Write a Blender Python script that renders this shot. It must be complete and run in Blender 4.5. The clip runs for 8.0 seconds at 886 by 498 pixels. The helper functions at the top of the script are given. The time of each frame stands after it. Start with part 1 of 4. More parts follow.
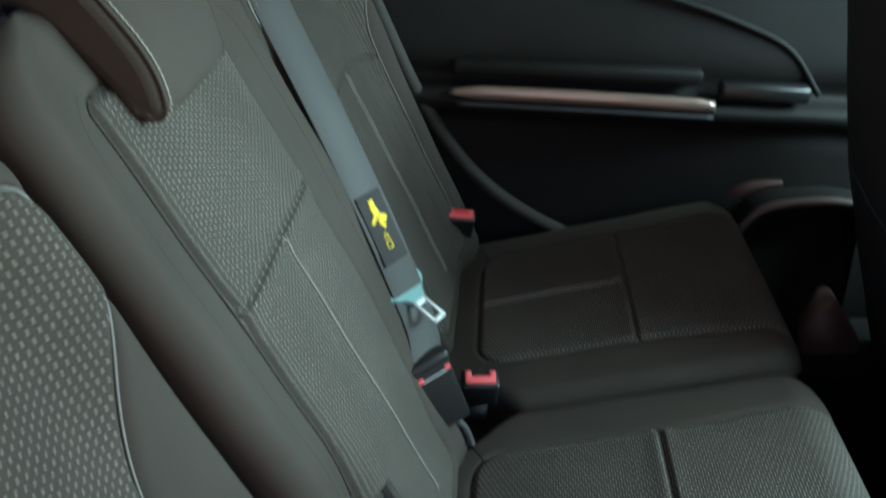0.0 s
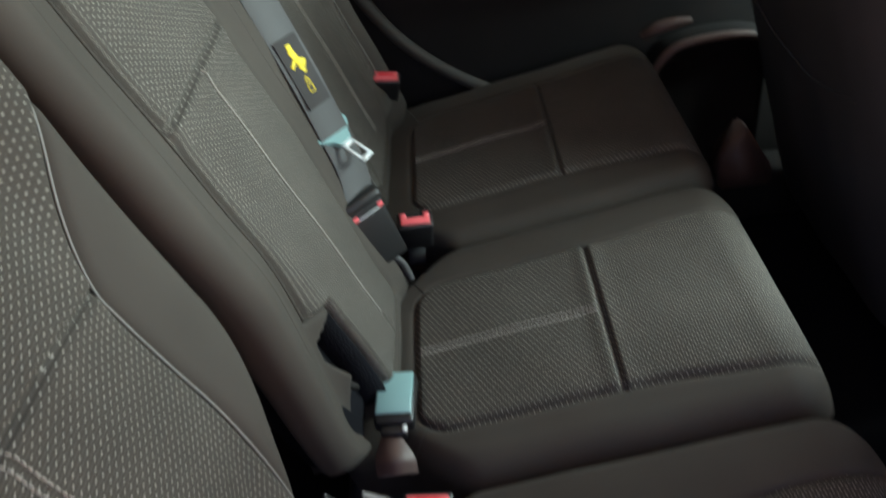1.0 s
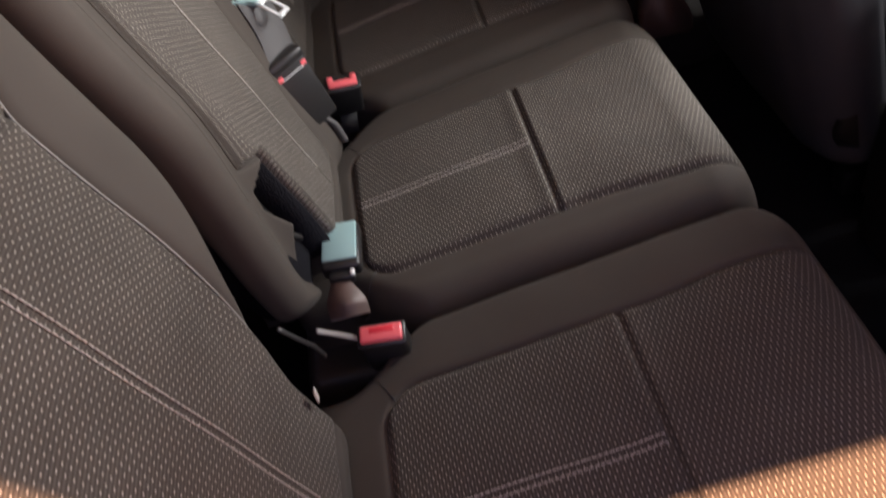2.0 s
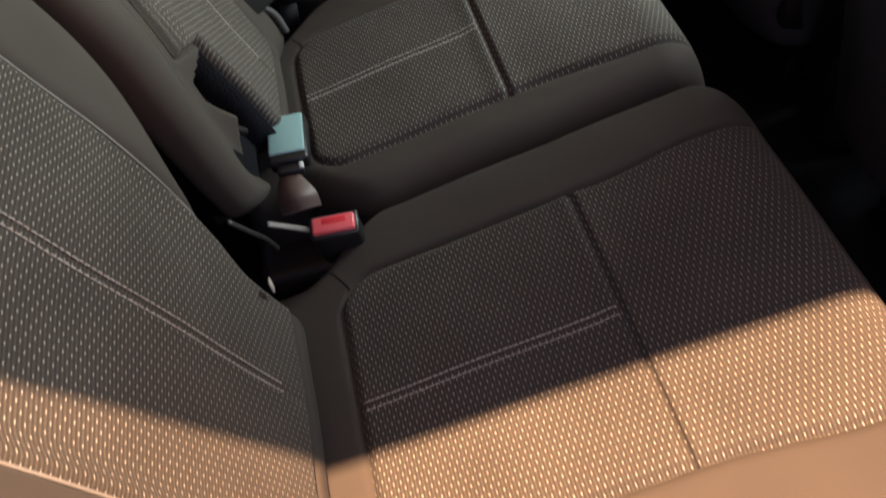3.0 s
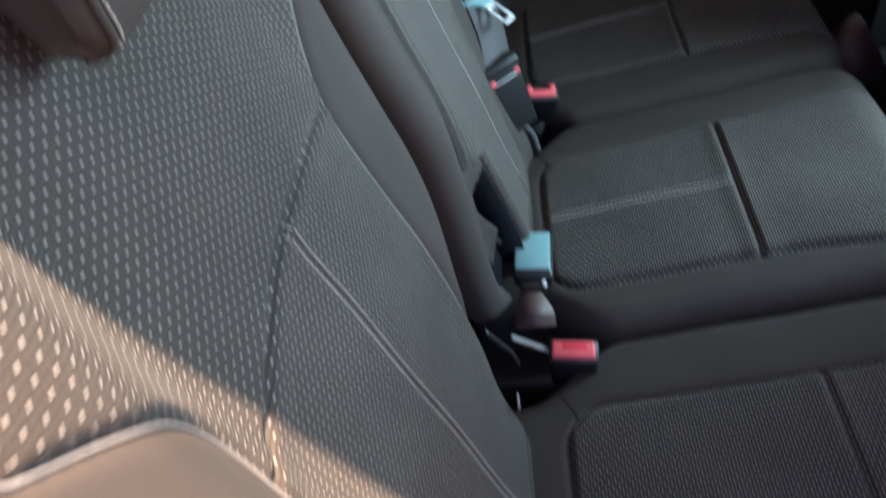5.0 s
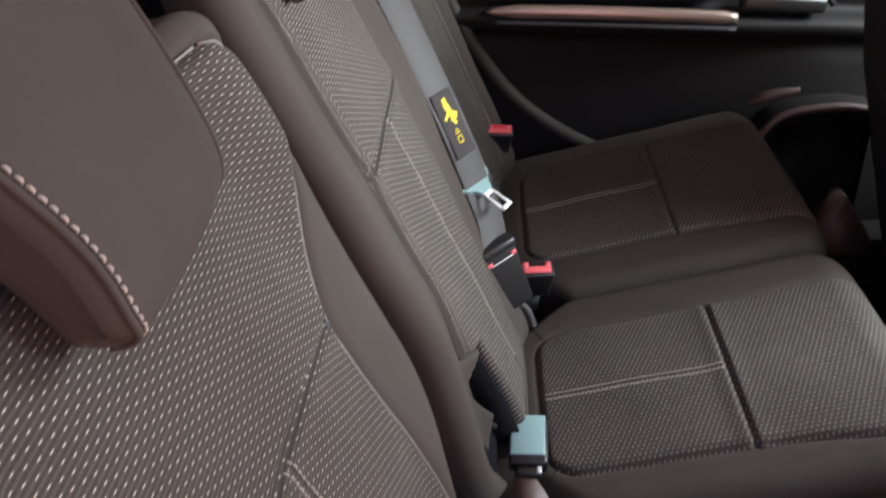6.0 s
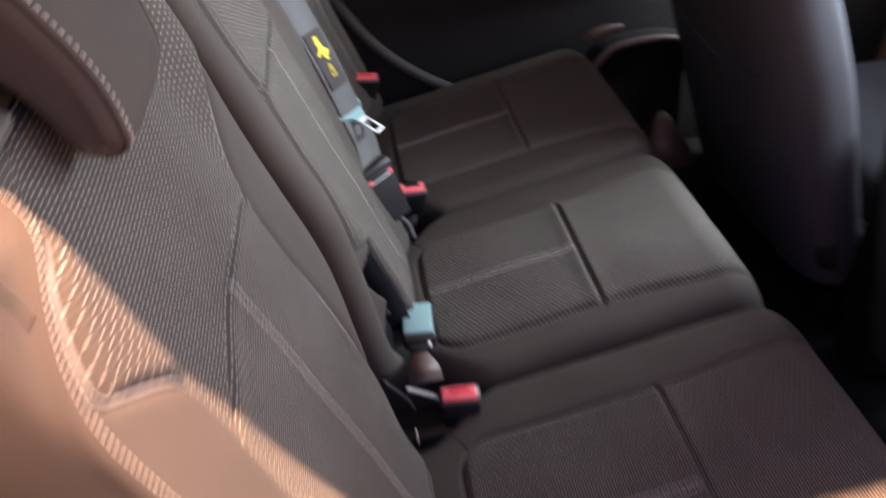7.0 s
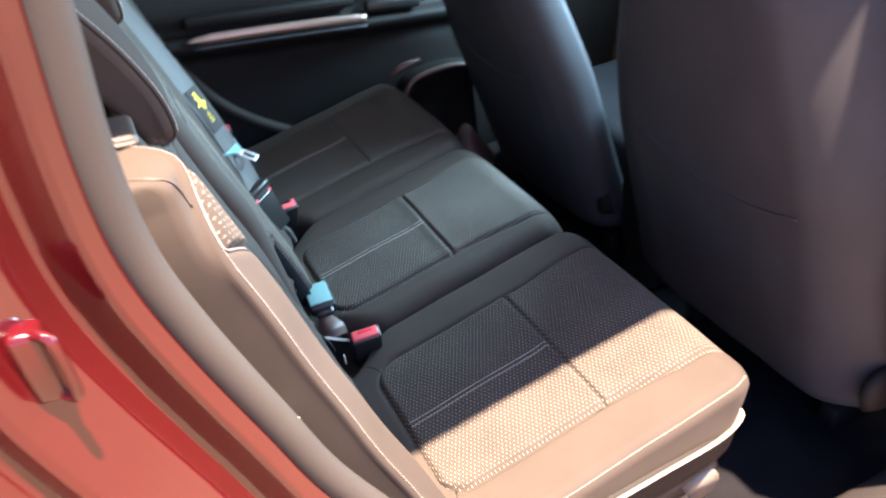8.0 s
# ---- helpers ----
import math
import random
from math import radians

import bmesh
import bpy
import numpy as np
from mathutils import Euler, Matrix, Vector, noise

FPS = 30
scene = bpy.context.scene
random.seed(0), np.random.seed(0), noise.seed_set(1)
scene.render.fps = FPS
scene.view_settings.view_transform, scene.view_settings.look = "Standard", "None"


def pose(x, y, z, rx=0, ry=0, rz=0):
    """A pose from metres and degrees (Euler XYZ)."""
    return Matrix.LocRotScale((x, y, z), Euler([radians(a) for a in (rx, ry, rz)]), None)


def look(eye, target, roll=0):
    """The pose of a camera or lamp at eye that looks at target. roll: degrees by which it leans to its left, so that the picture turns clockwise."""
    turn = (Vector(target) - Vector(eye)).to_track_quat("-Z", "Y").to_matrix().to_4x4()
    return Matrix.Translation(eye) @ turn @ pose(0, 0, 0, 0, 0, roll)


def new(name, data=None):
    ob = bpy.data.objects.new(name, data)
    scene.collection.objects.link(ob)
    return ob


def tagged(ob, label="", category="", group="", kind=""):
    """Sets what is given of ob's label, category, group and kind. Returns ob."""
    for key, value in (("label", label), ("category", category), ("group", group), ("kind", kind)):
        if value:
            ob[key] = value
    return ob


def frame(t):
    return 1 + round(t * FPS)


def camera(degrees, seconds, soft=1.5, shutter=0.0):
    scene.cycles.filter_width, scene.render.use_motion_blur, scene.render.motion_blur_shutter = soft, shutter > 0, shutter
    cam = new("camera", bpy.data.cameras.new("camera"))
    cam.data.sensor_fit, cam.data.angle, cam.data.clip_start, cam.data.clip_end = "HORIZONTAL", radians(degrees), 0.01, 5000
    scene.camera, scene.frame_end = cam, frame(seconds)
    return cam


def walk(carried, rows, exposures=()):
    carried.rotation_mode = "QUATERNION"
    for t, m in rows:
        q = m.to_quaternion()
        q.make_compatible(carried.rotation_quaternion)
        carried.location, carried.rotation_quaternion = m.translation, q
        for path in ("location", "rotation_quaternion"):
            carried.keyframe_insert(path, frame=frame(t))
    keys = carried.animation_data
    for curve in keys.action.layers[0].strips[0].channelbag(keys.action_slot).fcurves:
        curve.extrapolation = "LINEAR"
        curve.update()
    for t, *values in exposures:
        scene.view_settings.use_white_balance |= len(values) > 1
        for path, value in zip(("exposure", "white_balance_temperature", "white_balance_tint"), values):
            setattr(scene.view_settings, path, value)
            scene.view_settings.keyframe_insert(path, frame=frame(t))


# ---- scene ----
cam = camera(58.5, 8.0, soft=1.9, shutter=0.75)
PATH = [
    (0, (0.133, -0.172, 1.126), (-0.063, 1.513, 0.067), -5.3),
    (0.5, (0.154, -0.206, 1.088), (-0.029, 1.415, -0.068), -7.4),
    (1, (0.154, -0.264, 1.071), (0.072, 1.296, -0.177), -8.6),
    (1.5, (0.149, -0.313, 1.04), (0.134, 1.184, -0.286), -10.5),
    (2, (0.154, -0.337, 1.007), (0.164, 1.084, -0.401), -12.6),
    (3.3, (0.135, -0.356, 0.989), (0.225, 0.832, -0.617), -11.6),
    (3.5, (0.125, -0.362, 0.989), (0.21, 0.813, -0.628), -11.3),
    (4, (0.102, -0.371, 0.998), (0.141, 0.841, -0.593), -10.6),
    (4.5, (0.044, -0.346, 1.019), (-0.04, 0.962, -0.492), -9.8),
    (5, (0.025, -0.326, 1.049), (-0.163, 1.1, -0.341), -9.1),
    (5.2, (0.026, -0.314, 1.064), (-0.186, 1.167, -0.264), -8.7),
    (6.3, (0.035, -0.299, 1.118), (-0.08, 1.347, -0.013), -5.8),
    (6.5, (0.042, -0.321, 1.117), (-0.016, 1.316, -0.03), -5.9),
    (7, (0.014, -0.481, 1.119), (0.157, 1.11, -0.084), -6.0),
    (7.5, (-0.049, -0.706, 1.169), (0.335, 0.856, -0.021), -6.5),
    (8, (-0.153, -0.803, 1.219), (0.444, 0.737, 0.092), -7.8),
]
EXPOSURE = [(0.0, 4.01, 6100, 17), (0.6, 4.05, 6550, 22), (1.5, 4.23, 7450, 44), (2.2, 4.16, 7950, 58), (3.4, 3.86, 6900, 33), (4.2, 4.02, 5850, 34), (5.0, 4.3, 5700, 29), (6.4, 4.4, 7600, 56), (7.0, 4.51, 6850, 52), (8.0, 5.1, 5500, 27)]
walk(cam, [(t, look(eye, target, roll)) for t, eye, target, roll in PATH], EXPOSURE)

# ---- daylight ----
SUN_WAY = Vector((0.14, -0.17, 1.0)).normalized()      # towards the sun
world = bpy.data.worlds.new("sky")
scene.world = world
world.use_nodes = True
wn = world.node_tree
sky = wn.nodes.new("ShaderNodeTexSky")
sky.sky_type = "NISHITA"
sky.sun_disc = False
sky.sun_elevation = math.asin(SUN_WAY.z)
sky.sun_rotation = math.atan2(SUN_WAY.x, SUN_WAY.y)
wn.nodes["Background"].inputs["Strength"].default_value = 0.013
wn.links.new(sky.outputs[0], wn.nodes["Background"].inputs[0])
sun_data = bpy.data.lights.new("sun", "SUN")
sun_data.energy, sun_data.angle, sun_data.color = 1.56, radians(0.9), (1.0, 0.73, 0.41)
sun = new("sun", sun_data)
sun.matrix_world = look(SUN_WAY * 6, (0, 0, 0))
# sky light through the green-tinted windscreen
pane_data = bpy.data.lights.new("windscreen_light", "AREA")
pane_data.shape, pane_data.size, pane_data.size_y = "RECTANGLE", 1.20, 0.42
pane_data.energy, pane_data.color, pane_data.spread = 2.0, (0.62, 0.97, 0.93), radians(105)
new("windscreen_light", pane_data).matrix_world = look((1.44, 0.45, 1.14), (0.20, 0.45, 0.52))


# ---- materials ----
def material(name, base, rough=0.6, metal=0.0, spread=0.25, grain=900.0, bump=0.15, depth=0.0004, sheen=0.0, coat=0.0, blotch=9.0, spec=0.5):
    """A surface with fine grain, soft large variation and a fine relief, in object metres."""
    m = bpy.data.materials.new(name)
    m.use_nodes = True
    n, l = m.node_tree.nodes, m.node_tree.links
    b = n["Principled BSDF"]
    tc = n.new("ShaderNodeTexCoord")
    big = n.new("ShaderNodeTexNoise")
    big.inputs["Scale"].default_value, big.inputs["Detail"].default_value = blotch, 4
    fine = n.new("ShaderNodeTexNoise")
    fine.inputs["Scale"].default_value, fine.inputs["Detail"].default_value = grain, 2
    for t in (big, fine):
        l.new(tc.outputs["Object"], t.inputs["Vector"])
    add = n.new("ShaderNodeMath")
    add.operation = "ADD"
    l.new(big.outputs[0], add.inputs[0])
    l.new(fine.outputs[0], add.inputs[1])
    ramp = n.new("ShaderNodeMapRange")
    ramp.inputs["From Min"].default_value, ramp.inputs["From Max"].default_value = 0.6, 1.4
    ramp.inputs["To Min"].default_value, ramp.inputs["To Max"].default_value = 1 - spread, 1 + spread
    l.new(add.outputs[0], ramp.inputs["Value"])
    mul = n.new("ShaderNodeVectorMath")
    mul.operation = "SCALE"
    mul.inputs[0].default_value = base
    l.new(ramp.outputs[0], mul.inputs["Scale"])
    l.new(mul.outputs[0], b.inputs["Base Color"])
    b.inputs["Roughness"].default_value, b.inputs["Metallic"].default_value = rough, metal
    b.inputs["Sheen Weight"].default_value, b.inputs["Coat Weight"].default_value = sheen, coat
    b.inputs["Specular IOR Level"].default_value = spec
    if sheen:
        b.inputs["Sheen Roughness"].default_value = 0.5
    bp = n.new("ShaderNodeBump")
    bp.inputs["Strength"].default_value, bp.inputs["Distance"].default_value = bump, depth
    l.new(fine.outputs[0], bp.inputs["Height"])
    l.new(bp.outputs[0], b.inputs["Normal"])
    return m


def dotted_cloth(name, ground, dot):
    """Woven cloth with staggered rows of raised light dashes, on the UV map in metres."""
    m = bpy.data.materials.new(name)
    m.use_nodes = True
    n, l = m.node_tree.nodes, m.node_tree.links
    b = n["Principled BSDF"]
    uv = n.new("ShaderNodeUVMap")
    sep = n.new("ShaderNodeSeparateXYZ")
    l.new(uv.outputs[0], sep.inputs[0])

    def calc(op, a, c=None):
        k = n.new("ShaderNodeMath")
        k.operation = op
        for s, v in zip(k.inputs, (a, c)):
            if v is None:
                continue
            if isinstance(v, (int, float)):
                s.default_value = v
            else:
                l.new(v, s)
        return k.outputs[0]

    across, along = calc("DIVIDE", sep.outputs[0], 0.0060), calc("DIVIDE", sep.outputs[1], 0.0064)
    row = calc("FLOOR", across)
    shift = calc("MULTIPLY", calc("MODULO", calc("ABSOLUTE", row), 2.0), 0.5)
    fu = calc("ABSOLUTE", calc("SUBTRACT", calc("FRACT", across), 0.5))
    fv = calc("ABSOLUTE", calc("SUBTRACT", calc("FRACT", calc("ADD", along, shift)), 0.5))
    d = calc("ADD", calc("POWER", calc("DIVIDE", fu, 0.255), 2.0), calc("POWER", calc("DIVIDE", fv, 0.062), 2.0))
    mask = n.new("ShaderNodeMapRange")
    mask.interpolation_type = "SMOOTHSTEP"
    mask.inputs["From Min"].default_value, mask.inputs["From Max"].default_value = 1.25, 0.55
    l.new(d, mask.inputs["Value"])
    fine = n.new("ShaderNodeTexNoise")
    fine.inputs["Scale"].default_value, fine.inputs["Detail"].default_value = 700, 2
    big = n.new("ShaderNodeTexNoise")
    big.inputs["Scale"].default_value, big.inputs["Detail"].default_value = 11, 3
    tc = n.new("ShaderNodeTexCoord")
    for t in (fine, big):
        l.new(tc.outputs["Object"], t.inputs["Vector"])
    worn = calc("ADD", calc("MULTIPLY", fine.outputs[0], 0.7), calc("MULTIPLY", big.outputs[0], 0.5))
    ribs = calc("MULTIPLY", calc("SINE", calc("MULTIPLY", calc("ADD", along, 0.125), 4 * math.pi)), 0.5)
    wear = calc("ADD", worn, 0.4)
    weave = n.new("ShaderNodeVectorMath")
    weave.operation = "SCALE"
    weave.inputs[0].default_value = ground
    l.new(calc("ADD", calc("MULTIPLY", ribs, 0.62), 1.0), weave.inputs["Scale"])
    mix = n.new("ShaderNodeMix")
    mix.data_type = "RGBA"
    mix.inputs["B"].default_value = (*dot, 1)
    l.new(weave.outputs[0], mix.inputs["A"])
    l.new(mask.outputs[0], mix.inputs["Factor"])
    sc = n.new("ShaderNodeVectorMath")
    sc.operation = "SCALE"
    l.new(mix.outputs["Result"], sc.inputs[0])
    l.new(wear, sc.inputs["Scale"])
    l.new(sc.outputs[0], b.inputs["Base Color"])
    b.inputs["Roughness"].default_value = 0.85
    b.inputs["Specular IOR Level"].default_value = 0.15
    b.inputs["Sheen Weight"].default_value = 0.04
    rib = calc("ADD", calc("ADD", mask.outputs[0], calc("MULTIPLY", ribs, 0.6)), calc("MULTIPLY", fine.outputs[0], 0.5))
    bp = n.new("ShaderNodeBump")
    bp.inputs["Strength"].default_value, bp.inputs["Distance"].default_value = 0.5, 0.0005
    l.new(rib, bp.inputs["Height"])
    l.new(bp.outputs[0], b.inputs["Normal"])
    return m


M = dict(
    cloth=dotted_cloth("dotted_cloth", (0.056, 0.0475, 0.040), (0.40, 0.364, 0.32)),
    smooth=material("smooth_upholstery", (0.053, 0.0435, 0.0365), 0.8, spec=0.18, sheen=0.02, grain=1500, bump=0.25, depth=0.0003, spread=0.16),
    thread=material("light_thread", (0.40, 0.355, 0.315), 0.7, grain=2000, spread=0.2),
    piping=material("grey_piping", (0.20, 0.185, 0.17), 0.6, grain=2500, bump=0.4, depth=0.0005),
    webbing=material("belt_webbing", (0.046, 0.043, 0.042), 0.65, grain=1400, bump=0.4, depth=0.0004, sheen=0.15),
    black=material("black_plastic", (0.015, 0.014, 0.014), 0.38, grain=1800, bump=0.12, depth=0.0002),
    trim=material("grained_dark_plastic", (0.0095, 0.0080, 0.0074), 0.65, spec=0.22, grain=1100, bump=0.3, depth=0.0004),
    red_button=material("red_button", (0.88, 0.13, 0.14), 0.30, grain=500, spread=0.08, bump=0.03),
    teal=material("pale_blue_grey_plastic", (0.20, 0.36, 0.36), 0.35, grain=900, spread=0.10, bump=0.05),
    steel=material("bright_steel", (0.82, 0.85, 0.85), 0.32, 0.45, grain=700, spread=0.08, bump=0.05),
    dark_red=material("deep_red_plastic", (0.80, 0.035, 0.05), 0.4, grain=500, spread=0.08, bump=0.03),
    label=material("dark_woven_label", (0.045, 0.041, 0.040), 0.8, spec=0.15, grain=2000),
    yellow=material("yellow_print", (0.78, 0.56, 0.02), 0.6, grain=1500, spread=0.15),
    # strap colour, which also paints warm highlights on the far door side
    strap=material("brown_strap_and_highlight", (0.095, 0.056, 0.048), 0.5, grain=1400, bump=0.4),
    lever=material("brown_grey_plastic", (0.052, 0.043, 0.036), 0.45, grain=900, bump=0.1),
    bar=material("satin_silver_trim", (0.42, 0.31, 0.265), 0.33, 0.7, grain=600, spread=0.08, bump=0.05),
    paint=material("red_car_paint", (0.052, 0.0028, 0.0036), 0.20, 0.0, coat=1.0, spec=0.25, grain=2500, spread=0.12, bump=0.02, blotch=3.0),
    seal=material("grey_rubber_seal", (0.050, 0.044, 0.039), 0.75, spec=0.25, grain=900, bump=0.3, spread=0.12),
    carpet=material("dark_carpet", (0.009, 0.009, 0.011), 0.95, spec=0.08, grain=500, bump=0.9, depth=0.003, spread=0.45),
    # front cushions' cloth, its colour darkened to give the seat gap its shade
    gap_shade_cloth=material("gap_shade_cloth", (0.012, 0.012, 0.014), 0.95, spec=0.08, grain=700, bump=0.5, depth=0.0008),
    headliner=material("pale_headliner", (0.72, 0.64, 0.54), 0.9, grain=800, bump=0.3),
    seatback=material("dark_grey_vinyl", (0.040, 0.040, 0.046), 0.6, spec=0.25, grain=700, bump=0.35, depth=0.0006, spread=0.2),
    rail=material("worn_grey_metal", (0.15, 0.13, 0.11), 0.55, 0.2, grain=300, spread=0.3),
    ivory=material("light_plastic_strip", (0.52, 0.47, 0.36), 0.45, grain=500, spread=0.08),
    ground=material("pale_paving", (0.16, 0.118, 0.080), 0.9, grain=60, bump=0.6, depth=0.003, blotch=0.6, spread=0.3),
)


def glass_material(name, tint):
    m = bpy.data.materials.new(name)
    m.use_nodes = True
    b = m.node_tree.nodes["Principled BSDF"]
    b.inputs["Base Color"].default_value = (*tint, 1)
    b.inputs["Roughness"].default_value, b.inputs["Transmission Weight"].default_value, b.inputs["IOR"].default_value = 0.01, 1.0, 1.02
    return m


M["glass"] = glass_material("tinted_glass", (0.80, 0.93, 0.88))
M["dark_glass"] = glass_material("dark_tinted_glass", (0.10, 0.105, 0.10))


# ---- building helpers ----
def from_lists(name, verts, faces, mat, parent=None, label="", uv=None, smooth=True):
    me = bpy.data.meshes.new(name)
    me.from_pydata([tuple(v) for v in verts], [], faces)
    if uv is not None:
        layer = me.uv_layers.new(name="UVMap")
        idx = np.empty(len(me.loops), dtype=np.int32)
        me.loops.foreach_get("vertex_index", idx)
        layer.data.foreach_set("uv", np.asarray(uv, dtype=np.float32)[idx].ravel())
    me.polygons.foreach_set("use_smooth", [smooth] * len(me.polygons))
    me.materials.append(mat)
    me.update()
    ob = new(name, me)
    if parent is not None:
        ob.parent = parent
    if label:
        ob["label"] = label
    return ob


def part(name, bm, mat, parent=None, label="", smooth=True):
    me = bpy.data.meshes.new(name)
    bmesh.ops.recalc_face_normals(bm, faces=bm.faces)
    bm.to_mesh(me)
    bm.free()
    me.polygons.foreach_set("use_smooth", [smooth] * len(me.polygons))
    me.materials.append(mat)
    ob = new(name, me)
    if parent is not None:
        ob.parent = parent
    if label:
        ob["label"] = label
    return ob


def thing(name, label, category, at=(0, 0, 0), group="", kind=""):
    ob = new(name)
    ob.location = at
    ob.empty_display_size = 0.05
    return tagged(ob, label, category, group, kind)


def box(bm, c, s, m=None, bevel=0.0, seg=2):
    """A box with rounded edges into bm; c centre, s size, m a pose for it."""
    g = bmesh.ops.create_cube(bm, size=1.0)
    vs = g["verts"]
    bmesh.ops.scale(bm, vec=s, verts=vs)
    if bevel:
        es = list({e for v in vs for e in v.link_edges})
        r = bmesh.ops.bevel(bm, geom=es, offset=bevel, segments=seg, profile=0.5, affect="EDGES")
        vs = list({v for f in r["faces"] for v in f.verts} | {v for v in vs if v.is_valid})
    bmesh.ops.transform(bm, matrix=Matrix.Translation(c) @ (m or Matrix()), verts=vs)
    return bm


def slab(c, s, bevel=0.004, m=None, seg=2):
    return box(bmesh.new(), c, s, m, bevel, seg)


def tube(points, radius, sides=8, closed=False):
    """A tube mesh along points."""
    bm = bmesh.new()
    pts = [Vector(p) for p in points]
    rings, up = [], None
    for i, p in enumerate(pts):
        a, b = pts[max(i - 1, 0)], pts[min(i + 1, len(pts) - 1)]
        d = (b - a).normalized()
        up = d.orthogonal().normalized() if up is None else (up - d * up.dot(d)).normalized()
        side = d.cross(up)
        r = radius(i / (len(pts) - 1)) if callable(radius) else radius
        rings.append([bm.verts.new(p + (up * math.cos(k) + side * math.sin(k)) * r) for k in (2 * math.pi * j / sides for j in range(sides))])
    for r0, r1 in zip(rings, rings[1:]):
        for j in range(sides):
            bm.faces.new((r0[j], r0[(j + 1) % sides], r1[(j + 1) % sides], r1[j]))
    for r in (rings[0], rings[-1]):
        bm.faces.new(r)
    return bm


def ribbon(points, width_way, width, thick):
    """A strap with real thickness along points; width_way is the way across it at each point."""
    bm = bmesh.new()
    pts = [Vector(p) for p in points]
    rings = []
    for i, p in enumerate(pts):
        d = (pts[min(i + 1, len(pts) - 1)] - pts[max(i - 1, 0)]).normalized()
        w = Vector(width_way(i / (len(pts) - 1)) if callable(width_way) else width_way)
        w = (w - d * w.dot(d)).normalized()
        n = d.cross(w)
        e = thick * 0.5
        prof = [(-0.5 * width, -e * 0.4), (-0.5 * width + e, -e), (0.5 * width - e, -e), (0.5 * width, -e * 0.4), (0.5 * width, e * 0.4), (0.5 * width - e, e), (-0.5 * width + e, e), (-0.5 * width, e * 0.4)]
        rings.append([bm.verts.new(p + w * a + n * b) for a, b in prof])
    for r0, r1 in zip(rings, rings[1:]):
        for j in range(8):
            bm.faces.new((r0[j], r0[(j + 1) % 8], r1[(j + 1) % 8], r1[j]))
    for r in (rings[0], rings[-1]):
        bm.faces.new(r)
    return bm


def smooth_path(pts, n):
    """n points on a Catmull-Rom curve through pts."""
    P = [Vector(p) for p in pts]
    P = [P[0] * 2 - P[1]] + P + [P[-1] * 2 - P[-2]]
    out = []
    for i in range(n):
        s = i / (n - 1) * (len(P) - 3)
        k = min(int(s), len(P) - 4)
        f = s - k
        a, b, c, d = P[k:k + 4]
        out.append(0.5 * (2 * b + (c - a) * f + (2 * a - 5 * b + 4 * c - d) * f * f + (3 * b - a - 3 * c + d) * f ** 3))
    return out


def stitches(paths, lengths, radius, way_up, gap=0.0016):
    """Short raised threads along polylines, one mesh."""
    verts, faces = [], []
    for path in paths:
        P = np.array([tuple(p) for p in path])
        seg = np.linalg.norm(np.diff(P, axis=0), axis=1)
        s = np.r_[0, np.cumsum(seg)]
        t = 0.0
        while t + lengths < s[-1]:
            a, b = t, t + lengths - gap
            q = np.array([[np.interp(k, s, P[:, j]) for j in range(3)] for k in (a, a + (b - a) * 0.25, a + (b - a) * 0.75, b)])
            d = q[3] - q[0]
            d /= np.linalg.norm(d) + 1e-9
            w = np.cross(d, way_up)
            w /= np.linalg.norm(w) + 1e-9
            up = np.cross(w, d)
            base = len(verts)
            for k, (p, r, h) in enumerate(zip(q, (0.45, 1, 1, 0.45), (-0.2, 0.9, 0.9, -0.2))):
                for x, y in ((-1, -0.5), (1, -0.5), (0.7, 0.7), (-0.7, 0.7)):
                    verts.append(p + w * x * r * radius + up * (y * r + h) * radius)
            for k in range(3):
                for j in range(4):
                    faces.append((base + 4 * k + j, base + 4 * k + (j + 1) % 4, base + 4 * k + 4 + (j + 1) % 4, base + 4 * k + 4 + j))
            faces.append((base, base + 1, base + 2, base + 3))
            faces.append((base + 12, base + 13, base + 14, base + 15))
            t += lengths
    return verts, faces


def ease(a, b, x):
    k = np.clip((x - a) / (b - a), 0, 1)
    return k * k * (3 - 2 * k)


def moved(bm, m):
    bmesh.ops.transform(bm, matrix=m, verts=bm.verts)
    return bm


# how an upholstered side closes: (height, narrowing) from the face to the back
SOLID = ((0.97, 1.0), (0.93, 1.0), (0.86, 1.0), (0.7, 1.0), (0.35, 0.995), (0.08, 0.985), (0.0, 0.965))
HOLLOW = ((0.94, 1.0), (0.84, 0.998), (0.74, 0.985), (0.68, 0.955), (0.66, 0.91))


